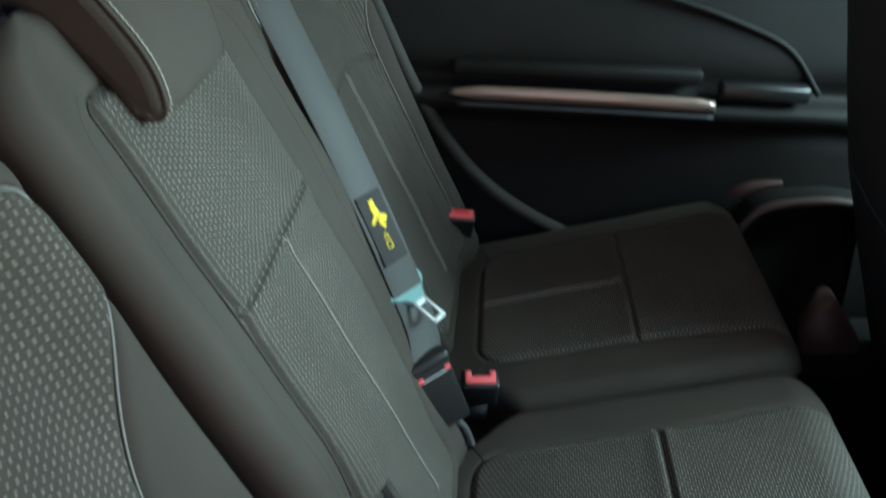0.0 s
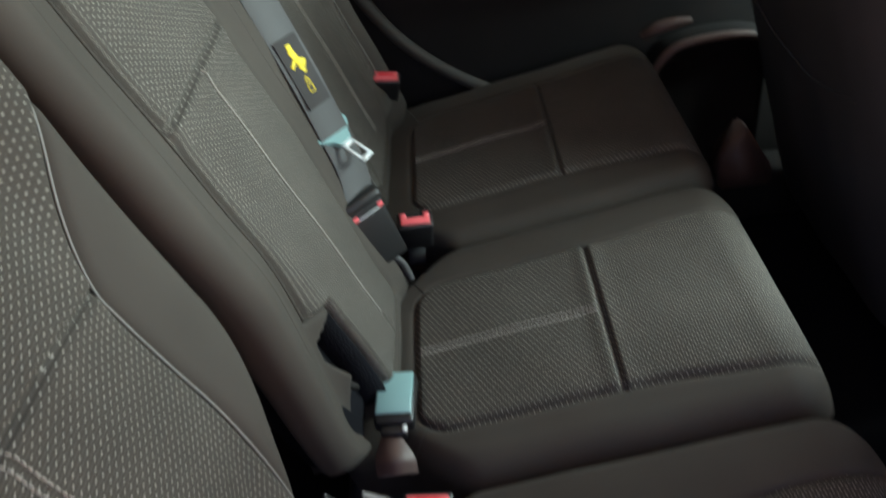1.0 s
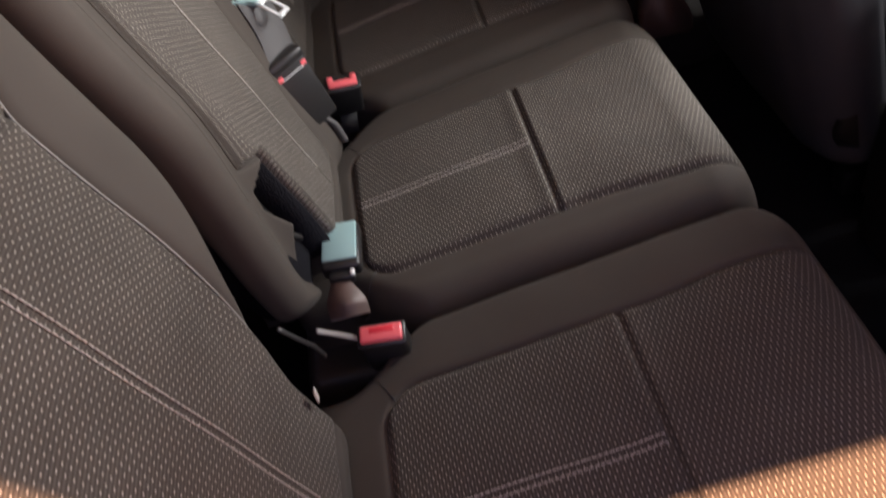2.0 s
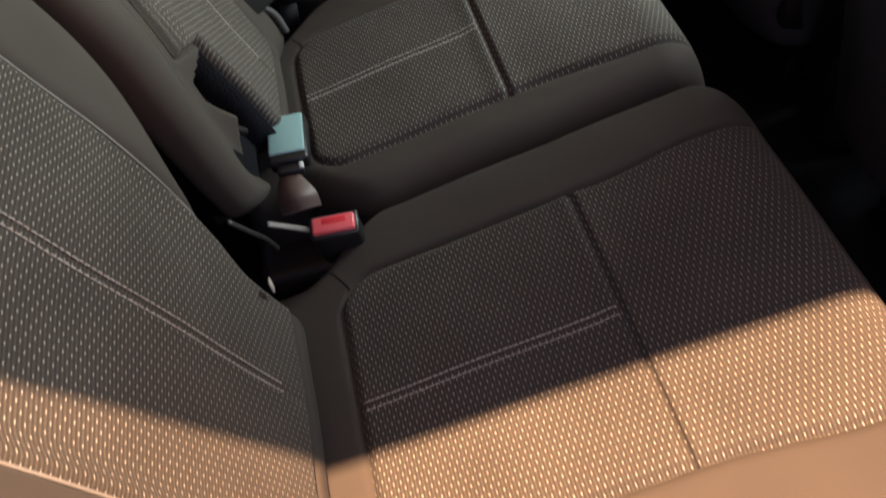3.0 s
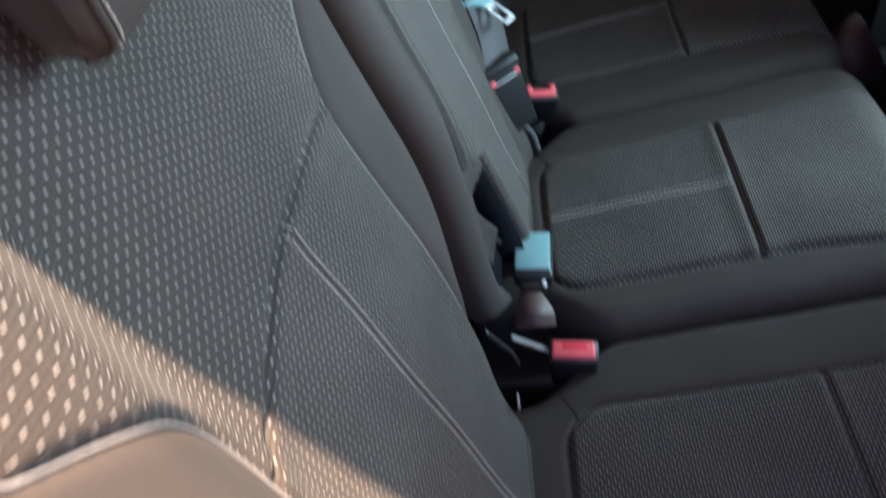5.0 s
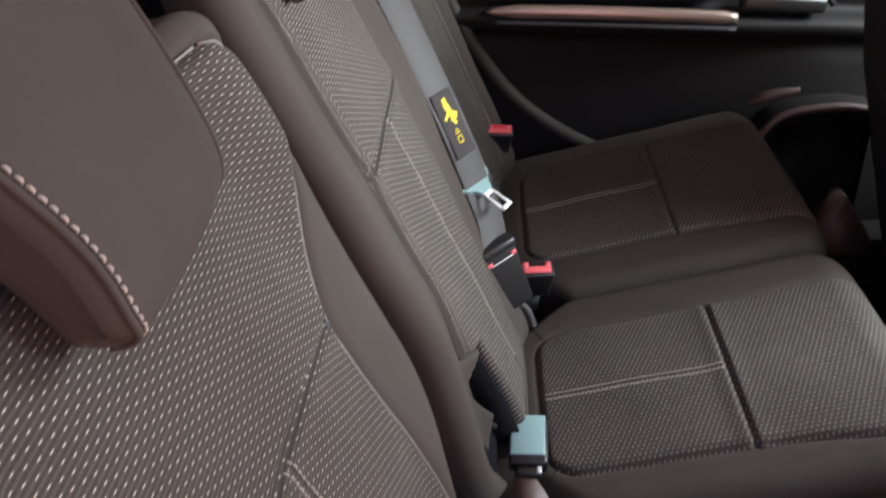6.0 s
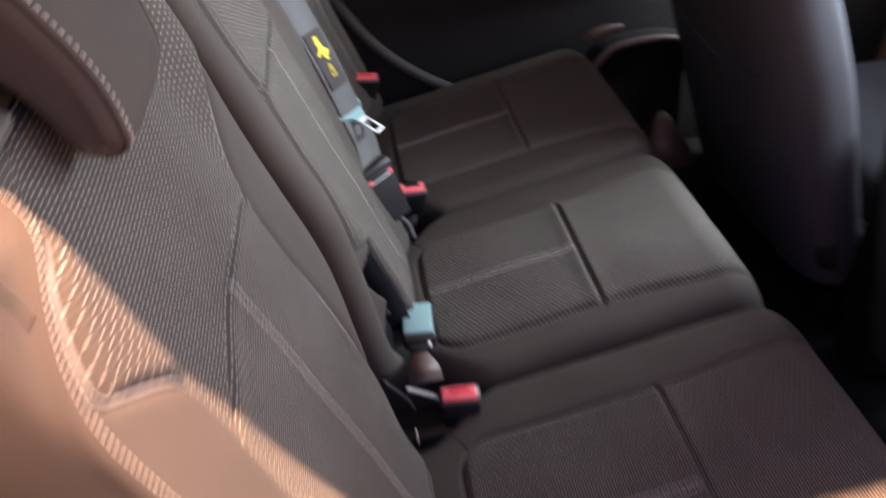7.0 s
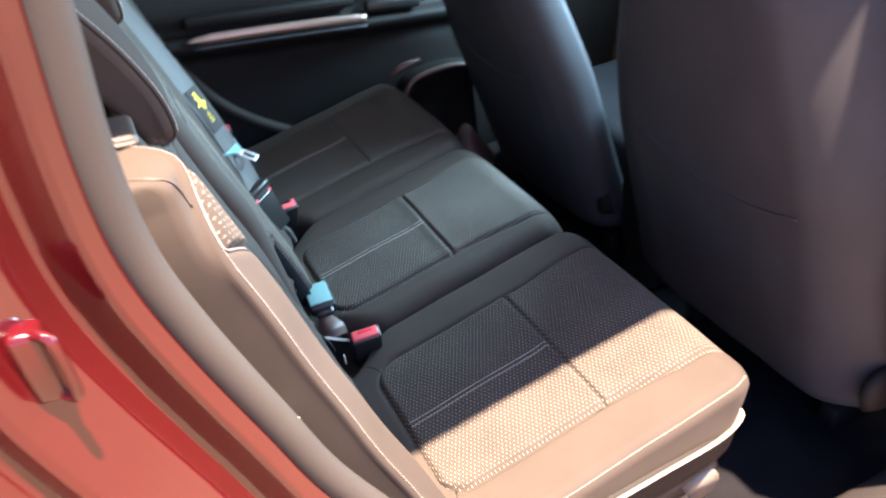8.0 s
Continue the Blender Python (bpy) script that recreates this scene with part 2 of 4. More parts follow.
class Pad:
    """An upholstered pad: a rounded block on a frame (origin, across, along, out), with a stitched cloth panel set into its face.
    u runs across, v along, w out of the face."""

    def __init__(self, origin, along, out, half, length, thick, r, plan, crown, panel, seam, waist=None, side_lift=0.0, round_start=0.02, round_end=0.038, groove=(0.0060, 0.0), dent=None, under=0.0, lean=(0.0, 0.0), crease=1.0, spread=None):
        self.o, self.av, self.aw = np.array(origin, float), np.array(along, float), np.array(out, float)
        self.au = np.cross(self.av, self.aw)
        if self.au[1] < 0:
            self.au = -self.au
        self.half, self.length, self.thick, self.r, self.plan, self.crown = half, length, thick, r, plan, crown
        self.panel, self.seam, self.lift, self.r0, self.r_end = panel, seam, side_lift, round_start, round_end
        self.groove, self.dent, self.under, self.lean, self.crease, self.spread = groove, dent, under, lean, crease, spread
        self.waist = waist or (lambda v: (0 * v, 0 * v))

    def sides(self, v):
        """The pad's outline: its lower and upper u at v."""
        cut = 0 * v
        for e, rc in ((v, self.plan[0]), (self.length - v, self.plan[1])):
            k = np.clip(rc - e, 0, rc)
            cut = cut + rc - np.sqrt(np.maximum(rc * rc - k * k, 0))
        lo, hi = self.waist(v)
        return -self.half + lo + cut, self.half - hi - cut

    def face(self, u, v):
        """Height of the smooth face."""
        def drop(e, r):
            k = np.clip(r - e, 0, r)
            return r - np.sqrt(np.maximum(r * r - k * k, 0))
        lo, hi = self.sides(v)
        a = np.clip(np.abs(u - (lo + hi) / 2) / ((hi - lo) / 2), 0, 1)
        w = self.thick + self.crown * (1 - a * a) * np.sin(np.clip(v / self.length, 0, 1) * math.pi) ** 0.6
        w = w + (self.lift(u, v, a) if callable(self.lift) else self.lift * ease(0.62, 0.93, a)) + 0.0012 * np.sin(u * 31 + v * 17) * np.sin(v * 23 - u * 11)
        if self.dent:
            w = w - self.dent(u, v)
        ra, rb = self.r if isinstance(self.r, tuple) else (self.r, self.r)
        return w - drop(u - lo, ra) - drop(hi - u, rb) - drop(self.length - v, self.r_end) - drop(v, self.r0)

    def flank(self, side, v, k, rings=SOLID):
        """A point of the pad's side wall (side -1 or 1), from the face's outline at v; k falls from 1 at the face to 0 at the back."""
        u = float(self.sides(np.array(v))[0 if side < 0 else 1])
        w = float(self.face(np.array(u), np.array(v)))
        lean = self.lean[0] if side < 0 else -self.lean[1]
        hs, P = [1.0], [(u, v, w)]
        for h, shrink in rings:
            hs.append(h)
            P.append((u * shrink + lean * (1 - h) ** 0.6 * min(1.0, max(0.0, (self.length - 0.006 - v) / 0.04)) + float(self.spread(u, v, h)),
                      self.length * 0.5 + (v - self.length * 0.5) * shrink - self.under * (1 - h) ** 1.3 * max(0.0, v / self.length - 0.75) * 4, w * h))
        return [float(np.interp(-k, [-h for h in hs], [p[c] for p in P])) for c in range(3)]

    def edge(self, u, v):
        """Distance inside the panel's outline (negative outside), roughly in metres."""
        lo, hi = self.panel["side"](v)
        e = np.minimum(u - lo, hi - u)
        return np.minimum(e, np.minimum(v - self.panel["v0"], self.panel["v1"] - v))

    def at(self, u, v, w):
        u, v, w = np.broadcast_arrays(np.asarray(u, float), np.asarray(v, float), np.asarray(w, float))
        return self.o + u[..., None] * self.au + v[..., None] * self.av + w[..., None] * self.aw

    def shell(self, name, mat, parent, nu=110, nv=120, label="", rings=SOLID):
        q = np.linspace(-1, 1, nu)
        q = np.sign(q) * (1 - (1 - np.abs(q)) ** 1.7)
        s = np.linspace(0, 1, nv)
        s = 0.5 - 0.5 * np.cos(s * math.pi) * (0.35 + 0.65 * np.abs(np.cos(s * math.pi)) ** 0.2)
        s = (s - s[0]) / (s[-1] - s[0])
        V = (s * self.length)[:, None] * np.ones(nu)
        lo, hi = self.sides(V)
        U = (lo + hi) / 2 + q[None, :] * (hi - lo) / 2
        e = self.edge(U, V)
        W = self.face(U, V) - 0.009 * ease(-0.003, 0.006, e) - self.crease * 0.010 * np.exp(-(e / 0.0055) ** 2)
        P = self.at(U, V, W).reshape(-1, 3)
        verts = [tuple(p) for p in P]
        faces = [(i * nu + j, i * nu + j + 1, (i + 1) * nu + j + 1, (i + 1) * nu + j) for i in range(nv - 1) for j in range(nu - 1)]
        ring = [j for j in range(nu)] + [i * nu + nu - 1 for i in range(1, nv)] + [(nv - 1) * nu + j for j in range(nu - 2, -1, -1)] + [i * nu for i in range(nv - 2, 0, -1)]
        last = ring
        Uf, Vf, Wf = U.ravel(), V.ravel(), W.ravel()
        for k, shrink in rings:
            base = len(verts)
            for i in ring:
                inset = (self.lean[0] if Uf[i] < 0 else -self.lean[1]) * (1 - k) ** 0.6 * min(1.0, max(0.0, (self.length - 0.006 - Vf[i]) / 0.04))
                if self.spread:
                    inset = inset + self.spread(Uf[i], Vf[i], k)
                verts.append(tuple(self.at(Uf[i] * shrink + inset, self.length * 0.5 + (Vf[i] - self.length * 0.5) * shrink - self.under * (1 - k) ** 1.3 * max(0.0, Vf[i] / self.length - 0.75) * 4, Wf[i] * k)))
            cur = list(range(base, base + len(ring)))
            faces += [(last[i], cur[i], cur[(i + 1) % len(ring)], last[(i + 1) % len(ring)]) for i in range(len(ring))]
            last = cur
        faces.append(tuple(last))
        return from_lists(name, verts, faces, mat, parent, label)

    def skin(self, u, v):
        """Height of the cloth panel, with the groove of its cross seam."""
        g = self.groove[0]
        d = v - self.seam + self.bow(u)
        return self.face(u, v) + 0.003 - g * np.exp(-(d / 0.0036) ** 2) + 0.35 * g * np.exp(-(d / 0.016) ** 2) + 0.12 * g * np.exp(-((d + 0.011) / 0.009) ** 2)

    def bow(self, u):
        """How far the cross seam sags below its middle at u; more on the side that bend's sign names."""
        k, bend = u - self.panel.get("stitch_u", 0), self.groove[1]
        return abs(bend) * k * k * np.where(k * bend > 0, 1.0, 0.4)

    def cloth(self, name, mat, parent, nu=90, nv=400, label=""):
        v0, v1 = self.panel["v0"], self.panel["v1"]
        s = np.linspace(0, 1, nv)
        V = v0 + (v1 - v0) * s[:, None] * np.ones(nu)
        lo, hi = self.panel["side"](V)
        q = np.linspace(0, 1, nu)
        q = 0.5 - 0.5 * np.sign(1 - 2 * q) * (1 - (1 - np.abs(1 - 2 * q)) ** 1.3)
        U = lo + (hi - lo) * q[None, :]
        e = np.minimum(np.minimum(U - lo, hi - U), np.minimum(V - v0 + 0.002, v1 - V + 0.002))
        f = self.face(U, V)
        W = self.skin(U, V) - (0.006 + 0.010 * self.crease) * np.exp(-(e / 0.006) ** 2)
        if self.panel.get("stitch_v"):
            a, b = self.panel["stitch_v"]
            W = W - 0.002 * np.exp(-((U - self.panel["stitch_u"]) / 0.0022) ** 2) * ((V > a) & (V < b))
        P = self.at(U, V, W).reshape(-1, 3)
        pull = self.bow(U) * np.exp(-np.abs(V - self.seam) / 0.07) * (V < self.seam - self.bow(U))
        arc = pull + np.r_[np.zeros((1, nu)), np.cumsum(np.hypot(np.diff(V, axis=0), np.diff(f, axis=0)), axis=0)]
        uv = np.stack([U.ravel() + 0.5, arc.ravel()], -1)
        faces = [(i * nu + j, i * nu + j + 1, (i + 1) * nu + j + 1, (i + 1) * nu + j) for i in range(nv - 1) for j in range(nu - 1)]
        return from_lists(name, P, faces, mat, parent, label, uv=uv)

    def line(self, uv, n=60, lift=0.0, skin=False):
        """Points on the face (or the cloth) along a smooth curve given in (u, v)."""
        c = smooth_path([(u, v, 0) for u, v in uv], n)
        top = self.skin if skin else self.face
        return [tuple(self.at(p.x, p.y, float(top(np.array(p.x), np.array(p.y))) + lift)) for p in c]


# ---- rear seats ----
CUSH_ALONG = np.array([0.9824, 0.0, 0.1867])
CUSH_OUT = np.array([-0.1867, 0.0, 0.9824])
BACK_ALONG = np.array([-0.330, 0.0, 0.944])
BACK_OUT = np.array([0.944, 0.0, 0.330])
BACK_FRAME = Matrix(((BACK_OUT[0], 0, BACK_ALONG[0], 0), (0, 1, 0, 0), (BACK_OUT[2], 0, BACK_ALONG[2], 0), (0, 0, 0, 1)))


def rounded_ends(lo, hi, v0, r, flare=None, end=None):
    """Sides of a panel: straight, with round corners at its start, and at its end where end gives (v, radius)."""
    def side(v):
        k = np.clip(r - (v - v0), 0, r)
        cut = r - np.sqrt(np.maximum(r * r - k * k, 0))
        if end:
            k = np.clip(end[1] - (end[0] - v), 0, end[1])
            cut = cut + end[1] - np.sqrt(np.maximum(end[1] ** 2 - k * k, 0))
        a, b = (lo, hi) if flare is None else flare(v)
        return a + cut, b - cut
    return side


def notch_sides(v):
    """The slit between the middle backrest's bolster and its padded face, low down on one side."""
    return np.interp(v, [0.03, 0.05, 0.078, 0.125, 0.17, 0.192, 0.205], [-0.18, -0.15, -0.13, -0.109, -0.122, -0.120, -0.088]), -0.080 + 0 * v


def notch(u, v):
    a, b = notch_sides(v)
    return 0.055 * ease(-0.003, 0.005, u - a) * ease(-0.004, 0.004, b - u) * ease(0.212, 0.198, v) + 0.040 * ease(0.34, 0.06, v) * ease(-0.090, -0.135, u)


def rear_seat(yc, half, label, pan_half, stitch_y, outer, seam=0.362):
    """One of three separate rear seats. outer: -1 or 1 for the door side, 0 for the middle seat."""
    seat = thing("rear_seat", label, "car seat", (0.2, yc, 0.0), group="rear seats")
    inv = Matrix.Translation((-0.2, -yc, 0.0))

    # cushion: v starts under the backrest, face height counted from its underside
    T = 0.15
    v_off = 0.045
    org = np.array([0.0, yc, 0.33]) - CUSH_ALONG * v_off - CUSH_OUT * (T + 0.004)
    st = stitch_y - yc
    lo, hi = st - pan_half, st + pan_half
    cut_lo, cut_hi = (0.0 if outer == -1 else 1.0), (0.0 if outer == 1 else 1.0)

    def flare(v):
        g = 0.010 * ease(0.38, 0.50, v)
        return lo - g, hi + g

    def corner(v):
        k = 0.066 * ease(0.178, 0.065, v)
        return k * cut_lo + (0.010 if outer == 0 else 0.0), k * cut_hi - (0.010 if outer == -1 else 0.0)
    pad = Pad(org, CUSH_ALONG, CUSH_OUT, half, 0.568 if outer < 0 else 0.562, T, {-1: (0.021, 0.014), 0: (0.040, 0.022), 1: (0.026, 0.021)}[outer], (0.03, 0.06), 0.005,
              dict(v0=0.108, v1=0.560, side=rounded_ends(lo, hi, 0.108, 0.045, flare), stitch_u=st, stitch_v=(0.11, seam - 0.006)), seam,
              waist=corner, round_end=0.052, under=0.085, crease=0.14)
    made = [pad.shell("cushion", M["smooth"], seat, nu=130, nv=150, label="smooth dark grey upholstered seat cushion")]
    cushion = made[0]
    made.append(pad.cloth("cushion_panel", M["cloth"], cushion, label="dark cloth with rows of light dashes"))
    rows = [pad.line([(st + d, 0.116), (st + d, seam - 0.0015)], 60, 0.0004, True) for d in (-0.0042, 0.0042)]
    v, f = stitches(rows, 0.0052, 0.0006, (0, 0, 1), 0.0007)
    made.append(from_lists("stitching", v, f, M["thread"], cushion, "double row of light grey stitching"))
    # a tuck seam runs from the panel's corner to the cushion's edge
    for s in (-1, 1):
        e = pad.sides(np.array(0.10))[0 if s < 0 else 1]
        tuck = pad.line([(st + s * (pan_half - 0.012), 0.122), (float(e) * 0.55 + st * 0.45 + s * pan_half * 0.45, 0.105), (float(e) - s * 0.004, 0.085)], 24, -0.0006)
        made.append(part("tuck_seam", tube(tuck, 0.0011, 5), M["black"], cushion, "dark sewn seam"))
    if outer:
        rows = [[]]
        for t in np.linspace(0.10, 0.549, 80):
            u = float(pad.sides(np.array(t))[0 if outer < 0 else 1]) - outer * 0.0055
            rows[0].append(tuple(pad.at(u, t, float(pad.face(np.array(u), np.array(t))) + 0.0004)))
        v, f = stitches(rows, 0.0046, 0.0005, (0, 0, 1), 0.0012)
        made.append(from_lists("edge_stitching", v, f, M["thread"], cushion, "light stitching along the cushion edge"))
    # backrest
    fwd = 0.012 if outer == 0 else -0.009
    BT = 0.10
    L = 0.626 if outer else 0.672
    borg = np.array([0.03, yc, 0.37]) - BACK_OUT * (BT - fwd) - BACK_ALONG * 0.05
    ph = 0.148 if outer else 0.120
    top_v = 0.653 if outer else 0.655

    def shoulder(v):
        """The door-side top corner's rounding."""
        k = np.clip((v - 0.545) / 0.131, 0, 1)
        return 0.15 * (1 - np.sqrt(1 - k * k))

    def back_flare(v):
        if not outer:
            return st - 0.122 + 0.037 * ease(0.226, 0.202, v), st + 0.116 - 0.030 * ease(0.33, 0.10, v)
        a, b = (0.030 * ease(0.33, 0.10, v) * k for k in (cut_lo, cut_hi))
        wide = 0.076 * np.clip((v - 0.435) / 0.130, 0, 1) ** 1.4
        late = 0.076 * np.clip((v - 0.445) / 0.125, 0, 1) ** 2.2
        lo_, hi_ = st - ph + a - (late if outer < 0 else wide), st + ph - b + (late if outer > 0 else wide)
        rim = half + 0.004 - 0.012 - shoulder(v)
        return (np.maximum(lo_, -rim), hi_) if outer < 0 else (lo_, np.minimum(hi_, rim))

    def back_waist(v):
        if outer:
            k = 0.112 * ease(0.36, 0.12, v)
            return k * cut_lo + shoulder(v) * (outer < 0), k * cut_hi + shoulder(v) * (outer > 0)
        return 0.010 + 0.085 * ease(0.085, 0.0, v), 0.050 * ease(0.34, 0.06, v) + 0.010
    def widen(u, v, k):
        """Behind the stitched edge the top corner keeps the flank's full width."""
        reach = half + 0.004 - shoulder(v)
        return outer * 0.78 * shoulder(v) * np.clip(u * outer / reach, 0, 1) * ease(1.0, 0.94, k)
    bp = Pad(borg, BACK_ALONG, BACK_OUT, half + (0.004 if outer else 0.0), L + 0.05, BT, (0.006 if outer < 0 else 0.014, 0.006 if outer > 0 else 0.014) if outer else 0.028, (0.05 if outer else 0.02, 0.024 if outer else 0.060), 0.006,
             dict(v0=0.055, v1=top_v, side=rounded_ends(0, 0, 0.055, 0.02, back_flare, (top_v, 0.036 if outer else 0.012)), stitch_u=st, stitch_v=(0.06, 0.455)), 0.460,
             side_lift=(lambda u, v, a: np.where(u * outer > 0, (0.034 + 0.014 * ease(0.25, 0.65, v)) * ease(0.112, 0.186, np.abs(u)) - 0.016 * ease(0.172, 0.242, np.abs(u)), (0.012 * ease(0.05, 0.32, v) + 0.011 * ease(0.42, 0.60, v)) * ease(0.62, 0.93, a))) if outer else 0.014, round_start=0.05, waist=back_waist, round_end=0.020, groove=(0.0046 if outer else 0.0070, 1.5 * outer if outer else 0.0), crease=0.3, lean=(0.012 if outer < 0 else 0.0, 0.012 if outer > 0 else 0.0), spread=widen if outer else None, under=-0.046 if outer else 0.0,
             dent=None if outer else notch)
    back = bp.shell("backrest", M["smooth"], seat, nu=130 if outer else 240, nv=170 if outer else 320, label="smooth dark grey backrest with side bolsters", rings=SOLID if outer else HOLLOW)
    if not outer:
        made.append(part("back_shell", moved(slab((0.0, 0.0, 0.0), (0.072, 0.330, 0.600), 0.02, seg=3), Matrix.Translation(bp.at(0.0, 0.345, 0.030)) @ BACK_FRAME), M["carpet"], back, "black carpeted shell behind the padding"))
    made.append(back)
    made.append(bp.cloth("backrest_panel", M["cloth"], back, nv=430, label="dark cloth with rows of light dashes"))
    rows = [bp.line([(st + d, 0.10), (st + d, 0.4585)], 60, 0.0004, True) for d in ((-0.0042, 0.0042) if outer else (0.0,))]
    v, f = stitches(rows, 0.0052, 0.0006, (1, 0, 0.3), 0.0007)
    made.append(from_lists("stitching", v, f, M["thread"], back, "double row of light grey stitching"))
    edge = bp.panel["side"]
    for s in (-1, 1):
        line = []
        for t in np.linspace(0.07, top_v - 0.0004, 110):
            a, b = edge(np.array(t))
            u = float(a if s < 0 else b) - s * 0.0005
            line.append(tuple(bp.at(u, t, float(bp.face(np.array(u), np.array(t))) - 0.0030)))
        made.append(part("piping", tube(line, 0.0011, 6), M["piping" if outer else "smooth"], back, "thin grey piping"))
    top = [tuple(bp.at(u, top_v, float(bp.face(np.array(u), np.array(top_v))) - 0.002)) for u in np.linspace(*[float(k) for k in edge(np.array(top_v))], 40)]
    made.append(part("piping", tube(top, 0.0011, 6), M["piping" if outer else "smooth"], back, "thin grey piping"))
    if not outer:
        # crest seam of the middle seat's side bolster
        for s in (-1, 1):
            crest = bp.line([(s * (ph + 0.028), 0.20), (s * (ph + 0.034), 0.34), (s * (ph + 0.040), 0.48), (s * (ph + 0.038), 0.58), (s * (ph + 0.030), 0.635), (s * (ph + 0.004), 0.662)], 70, -0.0004)
            made.append(part("bolster_seam", tube(crest, 0.0010, 5), M["smooth"], back, "dark sewn seam on the bolster"))
    if outer:
        rows = [[]]
        for t in np.linspace(0.08, 0.664, 100):
            u = float(bp.sides(np.array(t))[0 if outer < 0 else 1]) - outer * 0.0035
            rows[0].append(tuple(bp.at(u, t, float(bp.face(np.array(u), np.array(t))) + 0.0006)))
        v, f = stitches(rows, 0.0042, 0.00042, (1, 0, 0.3), 0.0010)
        made.append(from_lists("edge_stitching", v, f, M["thread"], back, "light stitching along the backrest edge"))
        # curved seam on the outer flank
        welt = smooth_path([(0.618, 1.0, 0), (0.632, 0.974, 0), (0.644, 0.952, 0), (0.655, 0.941, 0), (0.664, 0.941, 0), (0.670, 0.939, 0), (0.673, 0.932, 0)], 46)
        flank = [tuple(bp.at(q[0] + outer * 0.0006, q[1], q[2] + 0.0004)) for q in (bp.flank(outer, p.x, p.y) for p in welt)]
        made.append(part("flank_seam", tube(flank, 0.0013, 6), M["lever"], back, "curved seam on the flank"))
    if outer < 0:
        base_plate = moved(slab((0, 0, 0), (0.080, 0.050, 0.012), 0.006, seg=4), Matrix.Translation((-0.193, -0.130, 0.9575)) @ pose(0, 0, 0, 3, 4, 0))
        lever = part("release_lever", base_plate, M["lever"], seat, "brown-grey plastic release lever on backrest top")
        made.append(lever)
        made.append(part("lever_tab", moved(slab((-0.004, 0.008, 0.007), (0.040, 0.026, 0.010), 0.0048, seg=4), Matrix.Translation((-0.193, -0.130, 0.9575)) @ pose(0, 0, 0, 3, 4, 0)), M["lever"], lever, "raised finger tab"))
    made += headrest(seat, bp, st + (0.002 if outer < 0 else 0.0 if outer else -0.020), 0.0 if outer else -0.016, 0.003 if outer < 0 else 0.013, 0.690 if outer else 0.712)
    for ob in made:
        if ob.parent is seat:
            ob.matrix_parent_inverse = inv
    return seat, pad, bp


